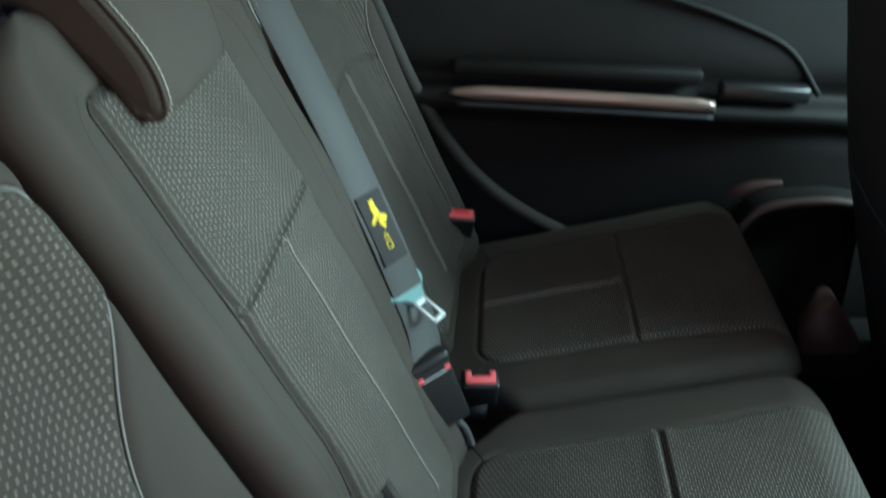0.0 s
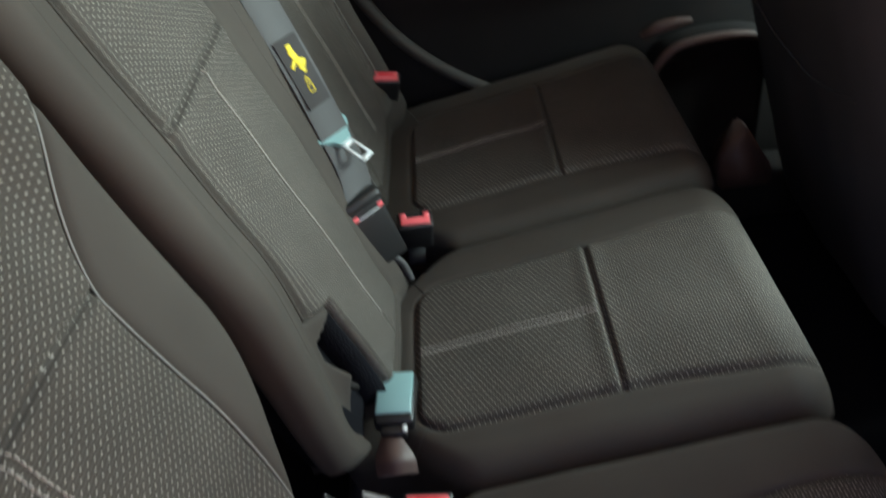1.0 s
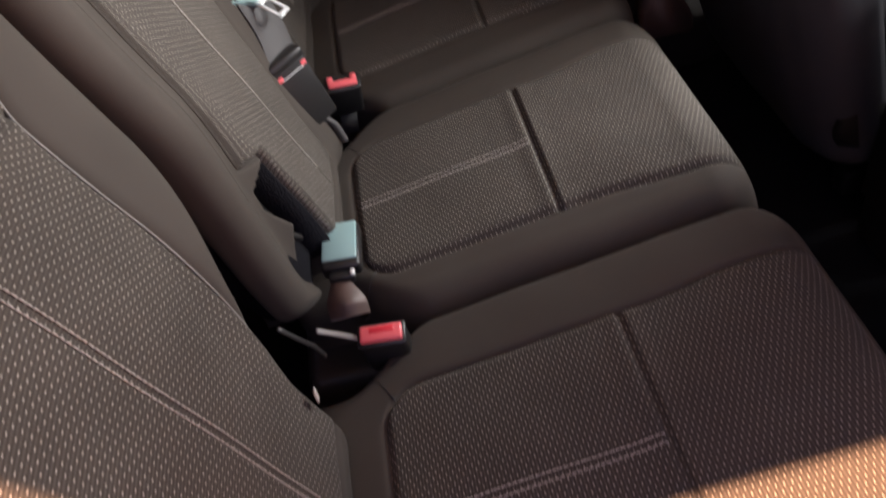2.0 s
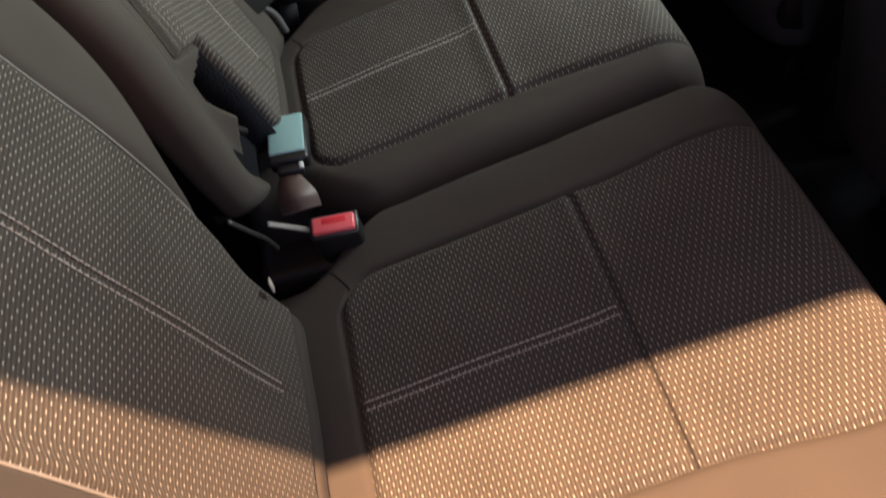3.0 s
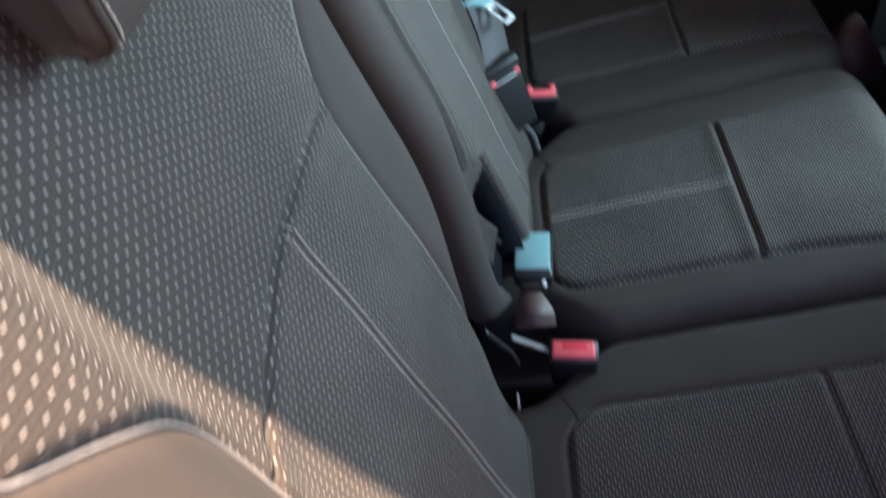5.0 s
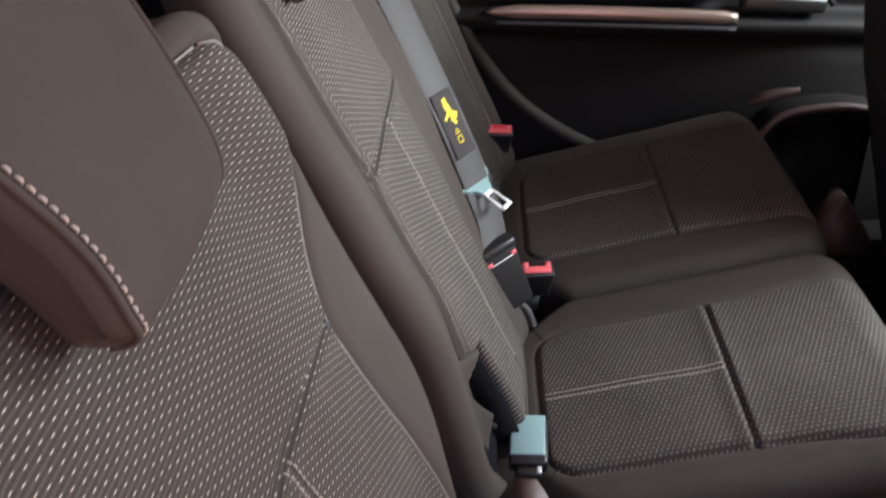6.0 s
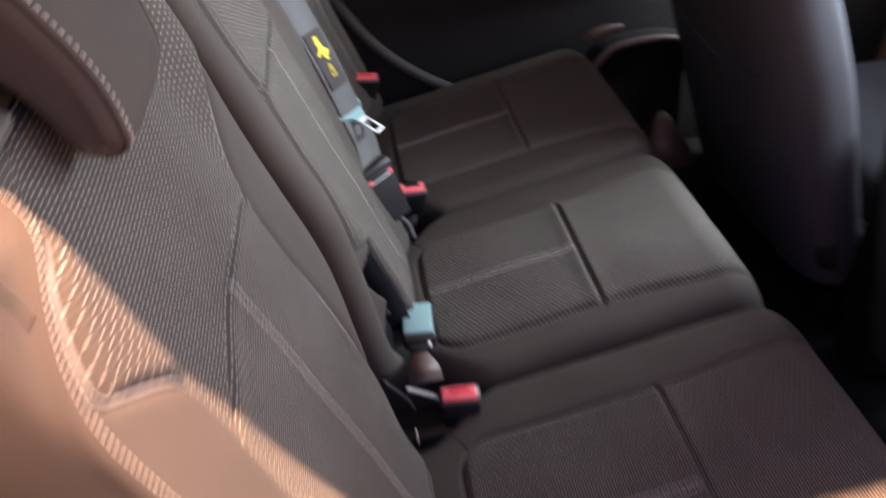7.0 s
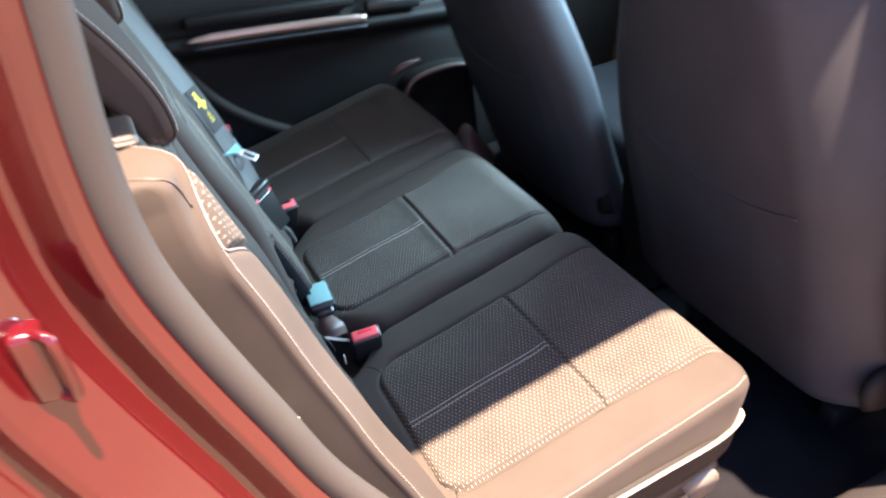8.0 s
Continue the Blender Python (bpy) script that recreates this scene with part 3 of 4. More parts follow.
def headrest(seat, bp, uc, dw, tip, top):
    """A comma-shaped headrest that hooks over the backrest's top and laps down its face to a rounded tongue."""
    # side profile in (v along the backrest, w out of its back plane)
    prof = smooth_path([(0.614, 0.118), (0.602, 0.132), (0.612, 0.149), (0.660, 0.157), (0.735, 0.150), (0.808, 0.124), (0.848, 0.084), (0.846, 0.040), (0.815, 0.010),
                        (0.770, 0.000), (top + 0.036, 0.008), (top + 0.026, 0.040), (top + 0.018, 0.075), (top + 0.006, 0.102), (0.660, 0.114), (0.614, 0.118)], 76)
    prof = [(p.x + tip * float(ease(0.74, 0.60, np.array(p.x))), p.y + dw) for p in prof][:-1]
    n = len(prof)
    P2 = np.array(prof)
    tan = np.roll(P2, -1, 0) - np.roll(P2, 1, 0)
    nrm = np.stack([tan[:, 1], -tan[:, 0]], -1) / np.linalg.norm(tan, axis=1)[:, None]
    area = 0.5 * np.sum(P2[:, 0] * np.roll(P2[:, 1], -1) - np.roll(P2[:, 0], -1) * P2[:, 1])
    inward = -nrm if area > 0 else nrm

    def half(v):
        return 0.062 + 0.010 * math.sin(min(max((v - 0.600) / 0.025, 0), 1) * math.pi / 2) + 0.012 * float(ease(0.64, 0.74, np.array(v))) + 0.006 * float(ease(0.74, 0.85, np.array(v)))
    R = 0.011
    steps = [(-1, R * (1 - math.sin(math.radians(d))), R * (1 - math.cos(math.radians(d)))) for d in (90, 72, 54, 36, 18, 0)] + [(-0.6, None, 0.0), (0.0, None, 0.0), (0.6, None, 0.0)]
    steps += [(1, R * (1 - math.sin(math.radians(d))), R * (1 - math.cos(math.radians(d)))) for d in (0, 18, 36, 54, 72, 90)]
    verts, faces = [], []

    def ring(q, lateral, inset):
        for j in range(n):
            v, w = P2[j] + inward[j] * inset
            h = half(P2[j][0])
            u = q * (h - lateral) if lateral is not None else q * (h - R)
            bulge = 0.005 * (1 - (u / h) ** 2) * (1 if P2[j][1] > 0.11 + dw else 0)
            verts.append(tuple(bp.at(uc + u, v, w + bulge)))
    for q, lateral, inset in steps:
        ring(q, lateral, inset)
    for i in range(len(steps) - 1):
        for j in range(n):
            faces.append((i * n + j, i * n + (j + 1) % n, (i + 1) * n + (j + 1) % n, (i + 1) * n + j))
    for q in (-1, 1):
        base = len(verts)
        ring(q, 0.0, R)
        faces.append(tuple(range(base, base + n)))
    head = from_lists("headrest", verts, faces, M["smooth"], seat, "smooth unseen headrest added to shade the rear backrests")
    made = [head]
    for s in (-1, 1):
        k = 3 if s < 0 else 11
        line = [Vector(verts[k * n + j]) + Vector(bp.aw) * 0.0008 for j in range(3, 30)]
        made.append(part("piping", tube(line, 0.0020, 8), M["smooth"], head, "rolled seam"))
        if s > 0:
            continue
        v, f = stitches([[p + Vector(bp.aw) * 0.0022 + Vector((0, -s * 0.0028, 0)) for p in line]], 0.0052, 0.0007, (1, 0, 0.3), 0.0012)
        made.append(from_lists("stitching", v, f, M["thread"], head, "light stitching"))
    for s in (-1, 1):
        made.append(part("headrest_post", tube([bp.at(uc + s * 0.045, 0.64, 0.035), bp.at(uc + s * 0.045, 0.80, 0.05)], 0.006, 10), M["steel"], seat, "steel post"))
    return made


NEAR = rear_seat(-0.008, 0.229, "dark grey cloth outer seat with sunlit door side", 0.149, 0.0, -1)
MID = rear_seat(0.437, 0.208, "narrower dark grey cloth middle seat", 0.128, 0.438, 0, 0.349)
FAR = rear_seat(0.884, 0.225, "shaded dark grey cloth outer seat by closed door", 0.149, 0.890, 1, 0.348)

# ---- shell of the car ----
def solid(name, bm, mat, label, category, kind="structure"):
    return tagged(part(name, bm, mat), label, category, kind=kind)


def plate(points, axis, thick):
    """A flat outline given as points in 3D, thickened along axis."""
    bm = bmesh.new()
    f = bm.faces.new([bm.verts.new(p) for p in points])
    r = bmesh.ops.extrude_face_region(bm, geom=[f])
    bmesh.ops.translate(bm, vec=Vector(axis) * thick, verts=[v for v in r["geom"] if isinstance(v, bmesh.types.BMVert)])
    return bm


def sweep(path, profile):
    """A skin swept along a path in the x-z plane. profile: (rearward offset, y) pairs."""
    bm = bmesh.new()
    rows = []
    for i, p in enumerate(path):
        d = path[min(i + 1, len(path) - 1)] - path[max(i - 1, 0)]
        d = Vector((d.x, 0, d.z)).normalized()
        back = Vector((d.z, 0, -d.x))
        if back.x > 0:
            back = -back
        rows.append([bm.verts.new(Vector((p.x, 0, p.z)) + back * a + Vector((0, y, 0))) for a, y in profile])
    for r0, r1 in zip(rows, rows[1:]):
        for j in range(len(profile) - 1):
            bm.faces.new((r0[j], r0[j + 1], r1[j + 1], r1[j]))
    return bm


solid("floor", slab((0.35, 0.44, -0.03), (2.9, 1.50, 0.06), 0.01), M["carpet"], "dark carpeted car floor", "floor")
solid("ceiling", slab((0.155, 0.495, 1.372), (2.51, 1.40, 0.04), 0.012), M["headliner"], "pale cloth headliner under the roof", "ceiling")
gb = bmesh.new()
bmesh.ops.create_grid(gb, x_segments=8, y_segments=8, size=400)
ground = solid("ground", gb, M["ground"], "pale dry paved ground outside the car", "ground")
ground.location = (0, 0, -0.32)

# red body: roof skin, rear quarter with the door opening's flange, sill
body = thing("car_body", "glossy red painted car body with open door frame", "car body", (0, 0.44, 0), kind="structure")
binv = Matrix.Translation((0, -0.44, 0))
roof = part("roof", slab((0.155, 0.4595, 1.425), (2.55, 1.381, 0.05), 0.022, seg=3), M["paint"], body)
OPENING = [p for p in smooth_path([(-0.155, -0.285, 1.40), (-0.165, -0.285, 1.25), (-0.176, -0.285, 1.115), (-0.185, -0.285, 1.01), (-0.183, -0.285, 0.93), (-0.165, -0.285, 0.85), (-0.128, -0.285, 0.733),
                       (-0.093, -0.285, 0.630), (-0.025, -0.285, 0.50), (0.045, -0.285, 0.40), (0.15, -0.285, 0.31), (0.27, -0.285, 0.19), (0.35, -0.285, 0.10)], 70)]
section = [(0.002, -0.262), (0.003, -0.285), (0.010, -0.300), (0.022, -0.310), (0.026, -0.310), (0.050, -0.297), (0.054, -0.298), (0.066, -0.318), (0.104, -0.362), (0.110, -0.365),
           (0.124, -0.355), (0.130, -0.357), (0.150, -0.386), (0.20, -0.412), (0.30, -0.432), (0.55, -0.440)]
held = [section[0]]
for (a0, y0), (a1, y1) in zip(section, section[1:]):
    held += [(a0 + (a1 - a0) * k, y0 + (y1 - y0) * k) for k in (0.12, 0.88, 1.0)]
flange = sweep(OPENING, held)
jamb = part("door_frame_flange", flange, M["paint"], body, "stepped red painted flange")
solidify = jamb.modifiers.new("thickness", "SOLIDIFY")
solidify.thickness, solidify.offset = 0.0015, -1
part("quarter_panel", plate([(-0.42, -0.436, -0.18), (-1.10, -0.40, -0.18), (-1.10, -0.36, 0.92), (-0.40, -0.42, 0.92)], (0, 1, 0), 0.02), M["paint"], body)
part("sill", slab((0.90, -0.345, -0.03), (1.30, 0.13, 0.18), 0.03, seg=3), M["paint"], body, "red painted door sill")
part("sill_plate", slab((0.80, -0.30, 0.062), (1.00, 0.07, 0.012), 0.004), M["trim"], body, "dark plastic sill plate")
part("side_panel", slab((0.30, 1.236, 0.40), (2.85, 0.03, 0.98), 0.012, seg=3), M["paint"], body, "red painted side skin")
part("front_door_skin", slab((1.30, -0.335, 0.46), (0.60, 0.025, 0.86), 0.012, seg=3), M["paint"], body, "red painted front door skin")
part("tail_panel", slab((-1.135, 0.44, 0.40), (0.03, 1.56, 0.98), 0.012, seg=3), M["paint"], body, "red painted tail skin")
nose = plate([(1.79, -0.33, -0.10), (2.46, -0.33, -0.10), (2.50, -0.33, 0.45), (2.36, -0.33, 0.68), (1.79, -0.33, 0.88)], (0, 1, 0), 1.55)
bmesh.ops.bevel(nose, geom=list(nose.edges), offset=0.05, segments=4, affect="EDGES")
part("hood", nose, M["paint"], body, "red painted hood and nose")
for wx, wy in ((1.95, -0.30), (1.95, 1.18), (-0.72, -0.36), (-0.72, 1.18)):
    tyre = tube([(0, -0.09, 0), (0, -0.075, 0), (0, 0.075, 0), (0, 0.09, 0)], lambda k: 0.30 if 0.1 < k < 0.9 else 0.27, 36)
    part("wheel", moved(tyre, Matrix.Translation((wx, wy, -0.02))), M["black"], body, "black tyre")
for ob in list(body.children):
    ob.matrix_parent_inverse = binv
seal = part("door_seal", tube([Vector((p.x, -0.287, p.z)) for p in OPENING], 0.0165, 14), M["seal"])
tagged(seal, "grey rubber door seal along the frame", "door seal", kind="structure")

# lower body and cabin walls
solid("wall_rear", slab((-1.08, 0.44, 0.44), (0.06, 1.50, 0.94), 0.02), M["trim"], "dark tailgate lining behind the seats", "wall")
solid("wall_side_rear", plate([(-1.05, 1.150, 0.0), (0.30, 1.150, 0.0), (0.30, 1.150, 0.16), (0.155, 1.150, 0.384), (0.06, 1.150, 0.47), (-0.043, 1.150, 0.649), (-0.093, 1.150, 0.796), (-0.14, 1.150, 0.93), (-1.05, 1.150, 0.93)], (0, 1, 0), 0.05),
      M["trim"], "dark plastic side lining with wheel arch", "wall")
solid("wall_side_near", slab((-0.67, -0.265, 0.46), (0.82, 0.03, 0.92), 0.01), M["trim"], "dark plastic side lining with wheel arch", "wall")
solid("wall_front", slab((1.62, 0.44, 0.44), (0.30, 1.50, 0.94), 0.08, seg=4), M["trim"], "dark dashboard across the front", "wall")
for n_, (x, y, w) in enumerate([(-0.30, 1.16, 0.24), (0.92, 1.16, 0.12), (-0.46, -0.25, 0.24)]):
    pil = plate([(x - w / 2, y, 0.90), (x + w / 2, y, 0.90), (x + w / 2 - 0.05, y, 1.36), (x - w / 2 - 0.05, y, 1.36)], (0, 1 if y > 0 else -1, 0), 0.05)
    solid("pillar_%d" % (n_ + 1), pil, M["trim"], "dark plastic lined roof pillar", "pillar")
# unseen lower centre pillar, widened rearwards to keep the sun off the floor
post = plate([(0.84, -0.24, 0.0), (1.04, -0.24, 0.0), (1.04, -0.24, 0.92), (0.75, -0.24, 0.92), (0.745, -0.24, 0.45), (0.80, -0.24, 0.25)], (0, -1, 0), 0.085)
bmesh.ops.bevel(post, geom=list(post.edges), offset=0.012, segments=3, affect="EDGES")
# unseen upper pillar; its rear edge is set to trim the front seat's sun patch
solid("pillar_4", plate([(0.757, -0.22, 0.92), (1.05, -0.22, 0.92), (1.00, -0.22, 1.36), (0.775, -0.22, 1.36)], (0, -1, 0), 0.05), M["trim"], "dark plastic lined roof pillar", "pillar")
solid("wall_pillar_near", post, M["trim"], "unseen dark centre pillar, widened to shade the floor", "pillar")
solid("wall_door_front_far", slab((1.22, 1.19, 0.46), (0.76, 0.06, 0.90), 0.02), M["trim"], "dark lining of the front door", "wall")
solid("wall_door_front_near", slab((1.28, -0.29, 0.46), (0.56, 0.06, 0.90), 0.02), M["trim"], "dark lining of the front door", "wall")


def front_seat(yc, x0, label, seam_up, half, soft, lean=0.190):
    """Back of a front seat, with its cushion, base and rails."""
    seat = thing("front_seat", label, "car seat", (x0 + 0.25, yc, 0.0), group="front seats")
    inv = Matrix.Translation((-x0 - 0.25, -yc, 0.0))
    up = math.sqrt(1 - lean * lean)
    along, out = np.array([-lean, 0, up]), np.array([-up, 0, -lean])
    org = np.array([x0 + 0.109, yc, 0.122])
    pad = Pad(org, along, out, half, 0.86, 0.10, (soft, 0.05), (0.05, 0.12), 0.02,
              dict(v0=5, v1=6, side=lambda v: (v * 0 - 0.1, v * 0 + 0.1)), 9, waist=lambda v: (0.10 * ease(0.40, 0.88, v),) * 2, side_lift=-0.012, round_start=0.06, round_end=0.06)
    made = [pad.shell("backrest", M["seatback"], seat, nu=60, nv=70, label="dark grey vinyl back of a front seat")]
    seam = pad.line([(-0.19, seam_up + 0.004), (-0.117, seam_up - 0.010), (-0.05, seam_up - 0.015), (0.03, seam_up - 0.010), (0.10, seam_up), (0.17, seam_up + 0.014)], 50, 0.0008)
    made.append(part("pocket_seam", tube(seam, 0.0025, 6), M["seatback"], made[0], "raised seam of the seat pocket"))
    # unseen headrest and posts, added to hold windscreen light off the outer backrests
    crown = moved(slab((0.0, 0.0, 0.0), (0.10, 0.26, 0.19), 0.045, seg=4), Matrix.Translation(tuple(pad.at(0.0, 0.985, 0.05))) @ pose(0, 0, 0, 0, -8, 0))
    made.append(part("headrest", crown, M["seatback"], seat, "unseen headrest added to shade the rear backrests"))
    for s in (-1, 1):
        made.append(part("headrest_post", tube([pad.at(s * 0.06, 0.80, 0.05), pad.at(s * 0.06, 0.92, 0.05)], 0.006, 8), M["steel"], seat, "steel post"))
    cb = slab((x0 + 0.36, yc, 0.255), (0.52, 0.48, 0.15), 0.05, seg=4)
    made.append(part("cushion", cb, M["gap_shade_cloth"], seat, "seat cushion, cloth darkened for the shade in the gap"))
    for s in (-1, 1):
        made.append(part("seat_rail", slab((x0 + 0.33, yc + s * 0.19, 0.035), (0.50, 0.04, 0.05), 0.008), M["trim"], seat, "dark metal rail"))
        made.append(part("side_cover", slab((x0 + 0.28, yc + s * (half - 0.025), 0.20), (0.40, 0.03, 0.12), 0.012), M["trim"], seat, "dark plastic side cover"))
        made.append(part("recliner_cover", moved(tube([(0, -0.012, 0), (0, 0.0, 0), (0, 0.012, 0)], lambda k: 0.050 - 0.012 * abs(2 * k - 1), 28), Matrix.Translation((x0 + 0.050, yc + s * (half - 0.013), 0.215))), M["trim"], seat, "round black recliner cover"))
    for ob in made:
        if ob.parent is seat:
            ob.matrix_parent_inverse = inv
    return seat


front_seat(0.080, 0.76, "dark grey front seat seen from behind, near open door frame", 0.443, 0.31, 0.12)
front_seat(0.785, 0.763, "dark grey front seat seen from behind, by closed door", 0.46, 0.272, 0.05, 0.27)


# assumed console, added so that the gap between the front seats stays dark
console = thing("center_console", "dark console added to keep the front seat gap in shade", "console", (1.15, 0.44, 0.0))
cinv = Matrix.Translation((-1.15, -0.44, 0.0))
for nm, c_, d_, b_, lb in (("console_body", (1.13, 0.452, 0.235), (0.62, 0.112, 0.47), 0.03, ""), ("armrest_lid", (1.00, 0.452, 0.50), (0.32, 0.110, 0.060), 0.018, "padded dark lid"), ("end_panel", (0.818, 0.452, 0.26), (0.010, 0.09, 0.32), 0.004, "flat rear panel")):
    ob = part(nm, slab(c_, d_, b_, seg=3), M["trim"], console, lb)
    ob.matrix_parent_inverse = cinv


def holder_arch(n):
    """The bottle holder's upper outline, rising from its rear side to a flat top, as (x, z)."""
    return [(p.x, p.z) for p in smooth_path([(0.500, 0, 0.15), (0.506, 0, 0.26), (0.516, 0, 0.335), (0.532, 0, 0.372), (0.560, 0, 0.400), (0.606, 0, 0.411), (0.675, 0, 0.412), (0.730, 0, 0.400)], n)]


def bottle_pocket(door):
    """Bulging bottle holder of the door pocket, with a rounded shoulder."""
    bm = bmesh.new()
    rings = []
    for y, grow in ((1.128, 0.006), (1.100, 0.004), (1.086, 0.0), (1.080, -0.008), (1.083, -0.016), (1.098, -0.020)):
        rings.append([bm.verts.new((x - grow * (1 if x < 0.56 else 0.2), y + 0.02 * max(0.0, 0.30 - z), z + grow * (1 if x > 0.53 else 0.3))) for x, z in holder_arch(36)] + [bm.verts.new((0.735, y, 0.12))])
    for r0, r1 in zip(rings, rings[1:]):
        for j in range(len(r0) - 1):
            bm.faces.new((r0[j], r0[j + 1], r1[j + 1], r1[j]))
    bm.faces.new(rings[-1])
    return part("door_pocket", bm, M["trim"], door, "bulging bottle holder in the door")


def far_door():
    door = thing("car_door", "closed rear car door with dark lining and silver bar", "car door", (0.4, 1.18, 0.1))
    inv = Matrix.Translation((-0.4, -1.18, -0.1))
    # lining: swept across x from a section in (y, z) with sill, armrest and pocket
    sec = [(1.150, 0.06), (1.135, 0.10), (1.128, 0.30), (1.132, 0.42), (1.138, 0.52), (1.134, 0.560), (1.112, 0.575), (1.100, 0.588), (1.098, 0.602), (1.108, 0.612), (1.132, 0.622), (1.140, 0.640),
           (1.138, 0.68), (1.150, 0.74), (1.166, 0.82), (1.172, 0.875), (1.186, 0.892), (1.215, 0.894)]
    path = smooth_path([(0, y, z) for y, z in sec], 70)
    xs = np.linspace(-0.13, 0.90, 60)
    verts, faces = [], []
    for x in xs:
        tilt = -0.11 * (x - 0.24)
        for p in path:
            wide = ease(0.52, 0.56, np.array(p.z)) * ease(0.66, 0.62, np.array(p.z))
            arm = 0.6 + 0.4 * math.exp(-((x - 0.28) / 0.28) ** 4)
            y = p.y + float(wide) * (1 - arm) * 0.03
            cx = max(x, -0.14 + max(0.0, 0.60 - p.z) * 0.62 + 0.10 * max(0.0, 0.35 - p.z))
            verts.append((cx, y, p.z + tilt * float(ease(0.30, 0.55, np.array(p.z)))))
    n = len(path)
    faces = [(i * n + j, i * n + j + 1, (i + 1) * n + j + 1, (i + 1) * n + j) for i in range(len(xs) - 1) for j in range(n - 1)]
    lining = from_lists("lining", verts, faces, M["trim"], door, "dark grained plastic door lining")
    sol = lining.modifiers.new("thickness", "SOLIDIFY")
    sol.thickness, sol.offset = 0.004, 1
    # silver bar on the armrest, pointed at its rear end
    bm = bmesh.new()
    rings = []
    for k in np.linspace(0, 1, 40):
        x = 0.018 + 0.446 * k
        z = 0.639 - 0.050 * k + 0.010 * math.sin(k * math.pi) * 0.6
        h = 0.0115 * min(1, (k / 0.13) ** 0.6 if k else 0.02) * (1.0 if k < 0.97 else 0.75) + 0.0012
        y = 1.106 - 0.010 * math.sin(k * math.pi)
        rings.append([bm.verts.new((x, y - 0.009 * math.cos(a), z + h * math.sin(a))) for a in (2 * math.pi * j / 12 for j in range(12))])
    for r0, r1 in zip(rings, rings[1:]):
        for j in range(12):
            bm.faces.new((r0[j], r0[(j + 1) % 12], r1[(j + 1) % 12], r1[j]))
    for r in (rings[0], rings[-1]):
        bm.faces.new(r)
    made = [lining, part("trim_bar", bm, M["bar"], door, "satin silver trim bar")]
    ledge = [(x, 1.100 - 0.008 * math.sin((x - 0.02) / 0.45 * math.pi), 0.620 - 0.112 * (x - 0.018) + 0.004 * math.sin((x - 0.02) / 0.45 * math.pi)) for x in np.linspace(0.03, 0.462, 30)]
    made.append(part("armrest_ledge", tube(ledge, 0.0045, 8), M["seatback"], door, "grey ledge under the silver bar"))
    made.append(part("pull_cup", slab((0.235, 1.128, 0.655), (0.42, 0.030, 0.026), 0.008, pose(0, 0, 0, 0, 5.5, 0)), M["trim"], door, "dark pull recess above the bar"))
    made.append(part("switch_panel", slab((0.545, 1.118, 0.605), (0.15, 0.03, 0.030), 0.008, pose(0, 0, 0, 0, 6, 0)), M["black"], door, "black switch panel"))
    made.append(bottle_pocket(door))
    # lip and rim are lighter brown than the lining to paint in warm highlights
    lip = smooth_path([(0.500, 1.088, 0.428), (0.520, 1.080, 0.442), (0.550, 1.078, 0.450), (0.585, 1.080, 0.452)], 24)
    made.append(part("pocket_lip", tube(lip, lambda k: 0.006 + 0.005 * math.sin(k * math.pi), 10), M["strap"], door, "moulded pocket lip, browned for a warm highlight"))
    rim = [(x, 1.081, z) for x, z in holder_arch(60) if z > 0.33]
    made.append(part("pocket_rim", tube(rim, 0.0075, 10), M["strap"], door, "bottle holder rim, browned for a warm highlight"))
    # upper contour line of the lining
    con = smooth_path([(0.30, 1.150, 0.790), (0.395, 1.148, 0.759), (0.487, 1.146, 0.722), (0.583, 1.142, 0.669), (0.641, 1.134, 0.588)], 40)
    made.append(part("contour_ridge", tube(con, 0.0055, 8), M["trim"], door, "moulded ridge"))
    pane = plate([(-0.10, 1.205, 0.885), (0.88, 1.205, 0.885), (0.80, 1.190, 1.345), (-0.10, 1.190, 1.345)], (0, 1, 0), 0.004)
    made.append(part("window_pane", pane, M["dark_glass"], door, "dark tinted glass"))
    for ob in made:
        ob.matrix_parent_inverse = inv
    return door


far_door()
far_seal = smooth_path([(-0.16, 1.128, 1.02), (-0.128, 1.126, 0.90), (-0.093, 1.124, 0.796), (-0.043, 1.122, 0.649), (0.005, 1.120, 0.550), (0.065, 1.118, 0.462), (0.154, 1.116, 0.384), (0.28, 1.116, 0.31), (0.42, 1.116, 0.25)], 60)
tagged(part("door_seal", tube(far_seal, 0.0125, 10), M["seal"]), "dark rubber seal round closed door", "door seal", kind="structure")
sill_far = slab((0.62, 1.095, 0.06), (1.10, 0.09, 0.12), 0.02, seg=3)
solid("trim_sill", sill_far, M["trim"], "dark plastic sill trim by closed door", "trim")
# small wedge of unclear use; its brown holds the warm light that falls there
wedge = plate([(0.655, 1.03, 0.10), (0.760, 1.03, 0.10), (0.755, 1.03, 0.145), (0.706, 1.05, 0.225), (0.693, 1.05, 0.229), (0.658, 1.03, 0.16)], (0, 1, 0), 0.07)
bmesh.ops.bevel(wedge, geom=list(wedge.edges), offset=0.006, segments=2, affect="EDGES")
tagged(part("belt_cover", wedge, M["strap"]), "small wedge on sill, browned for the warm light on it", "belt cover")

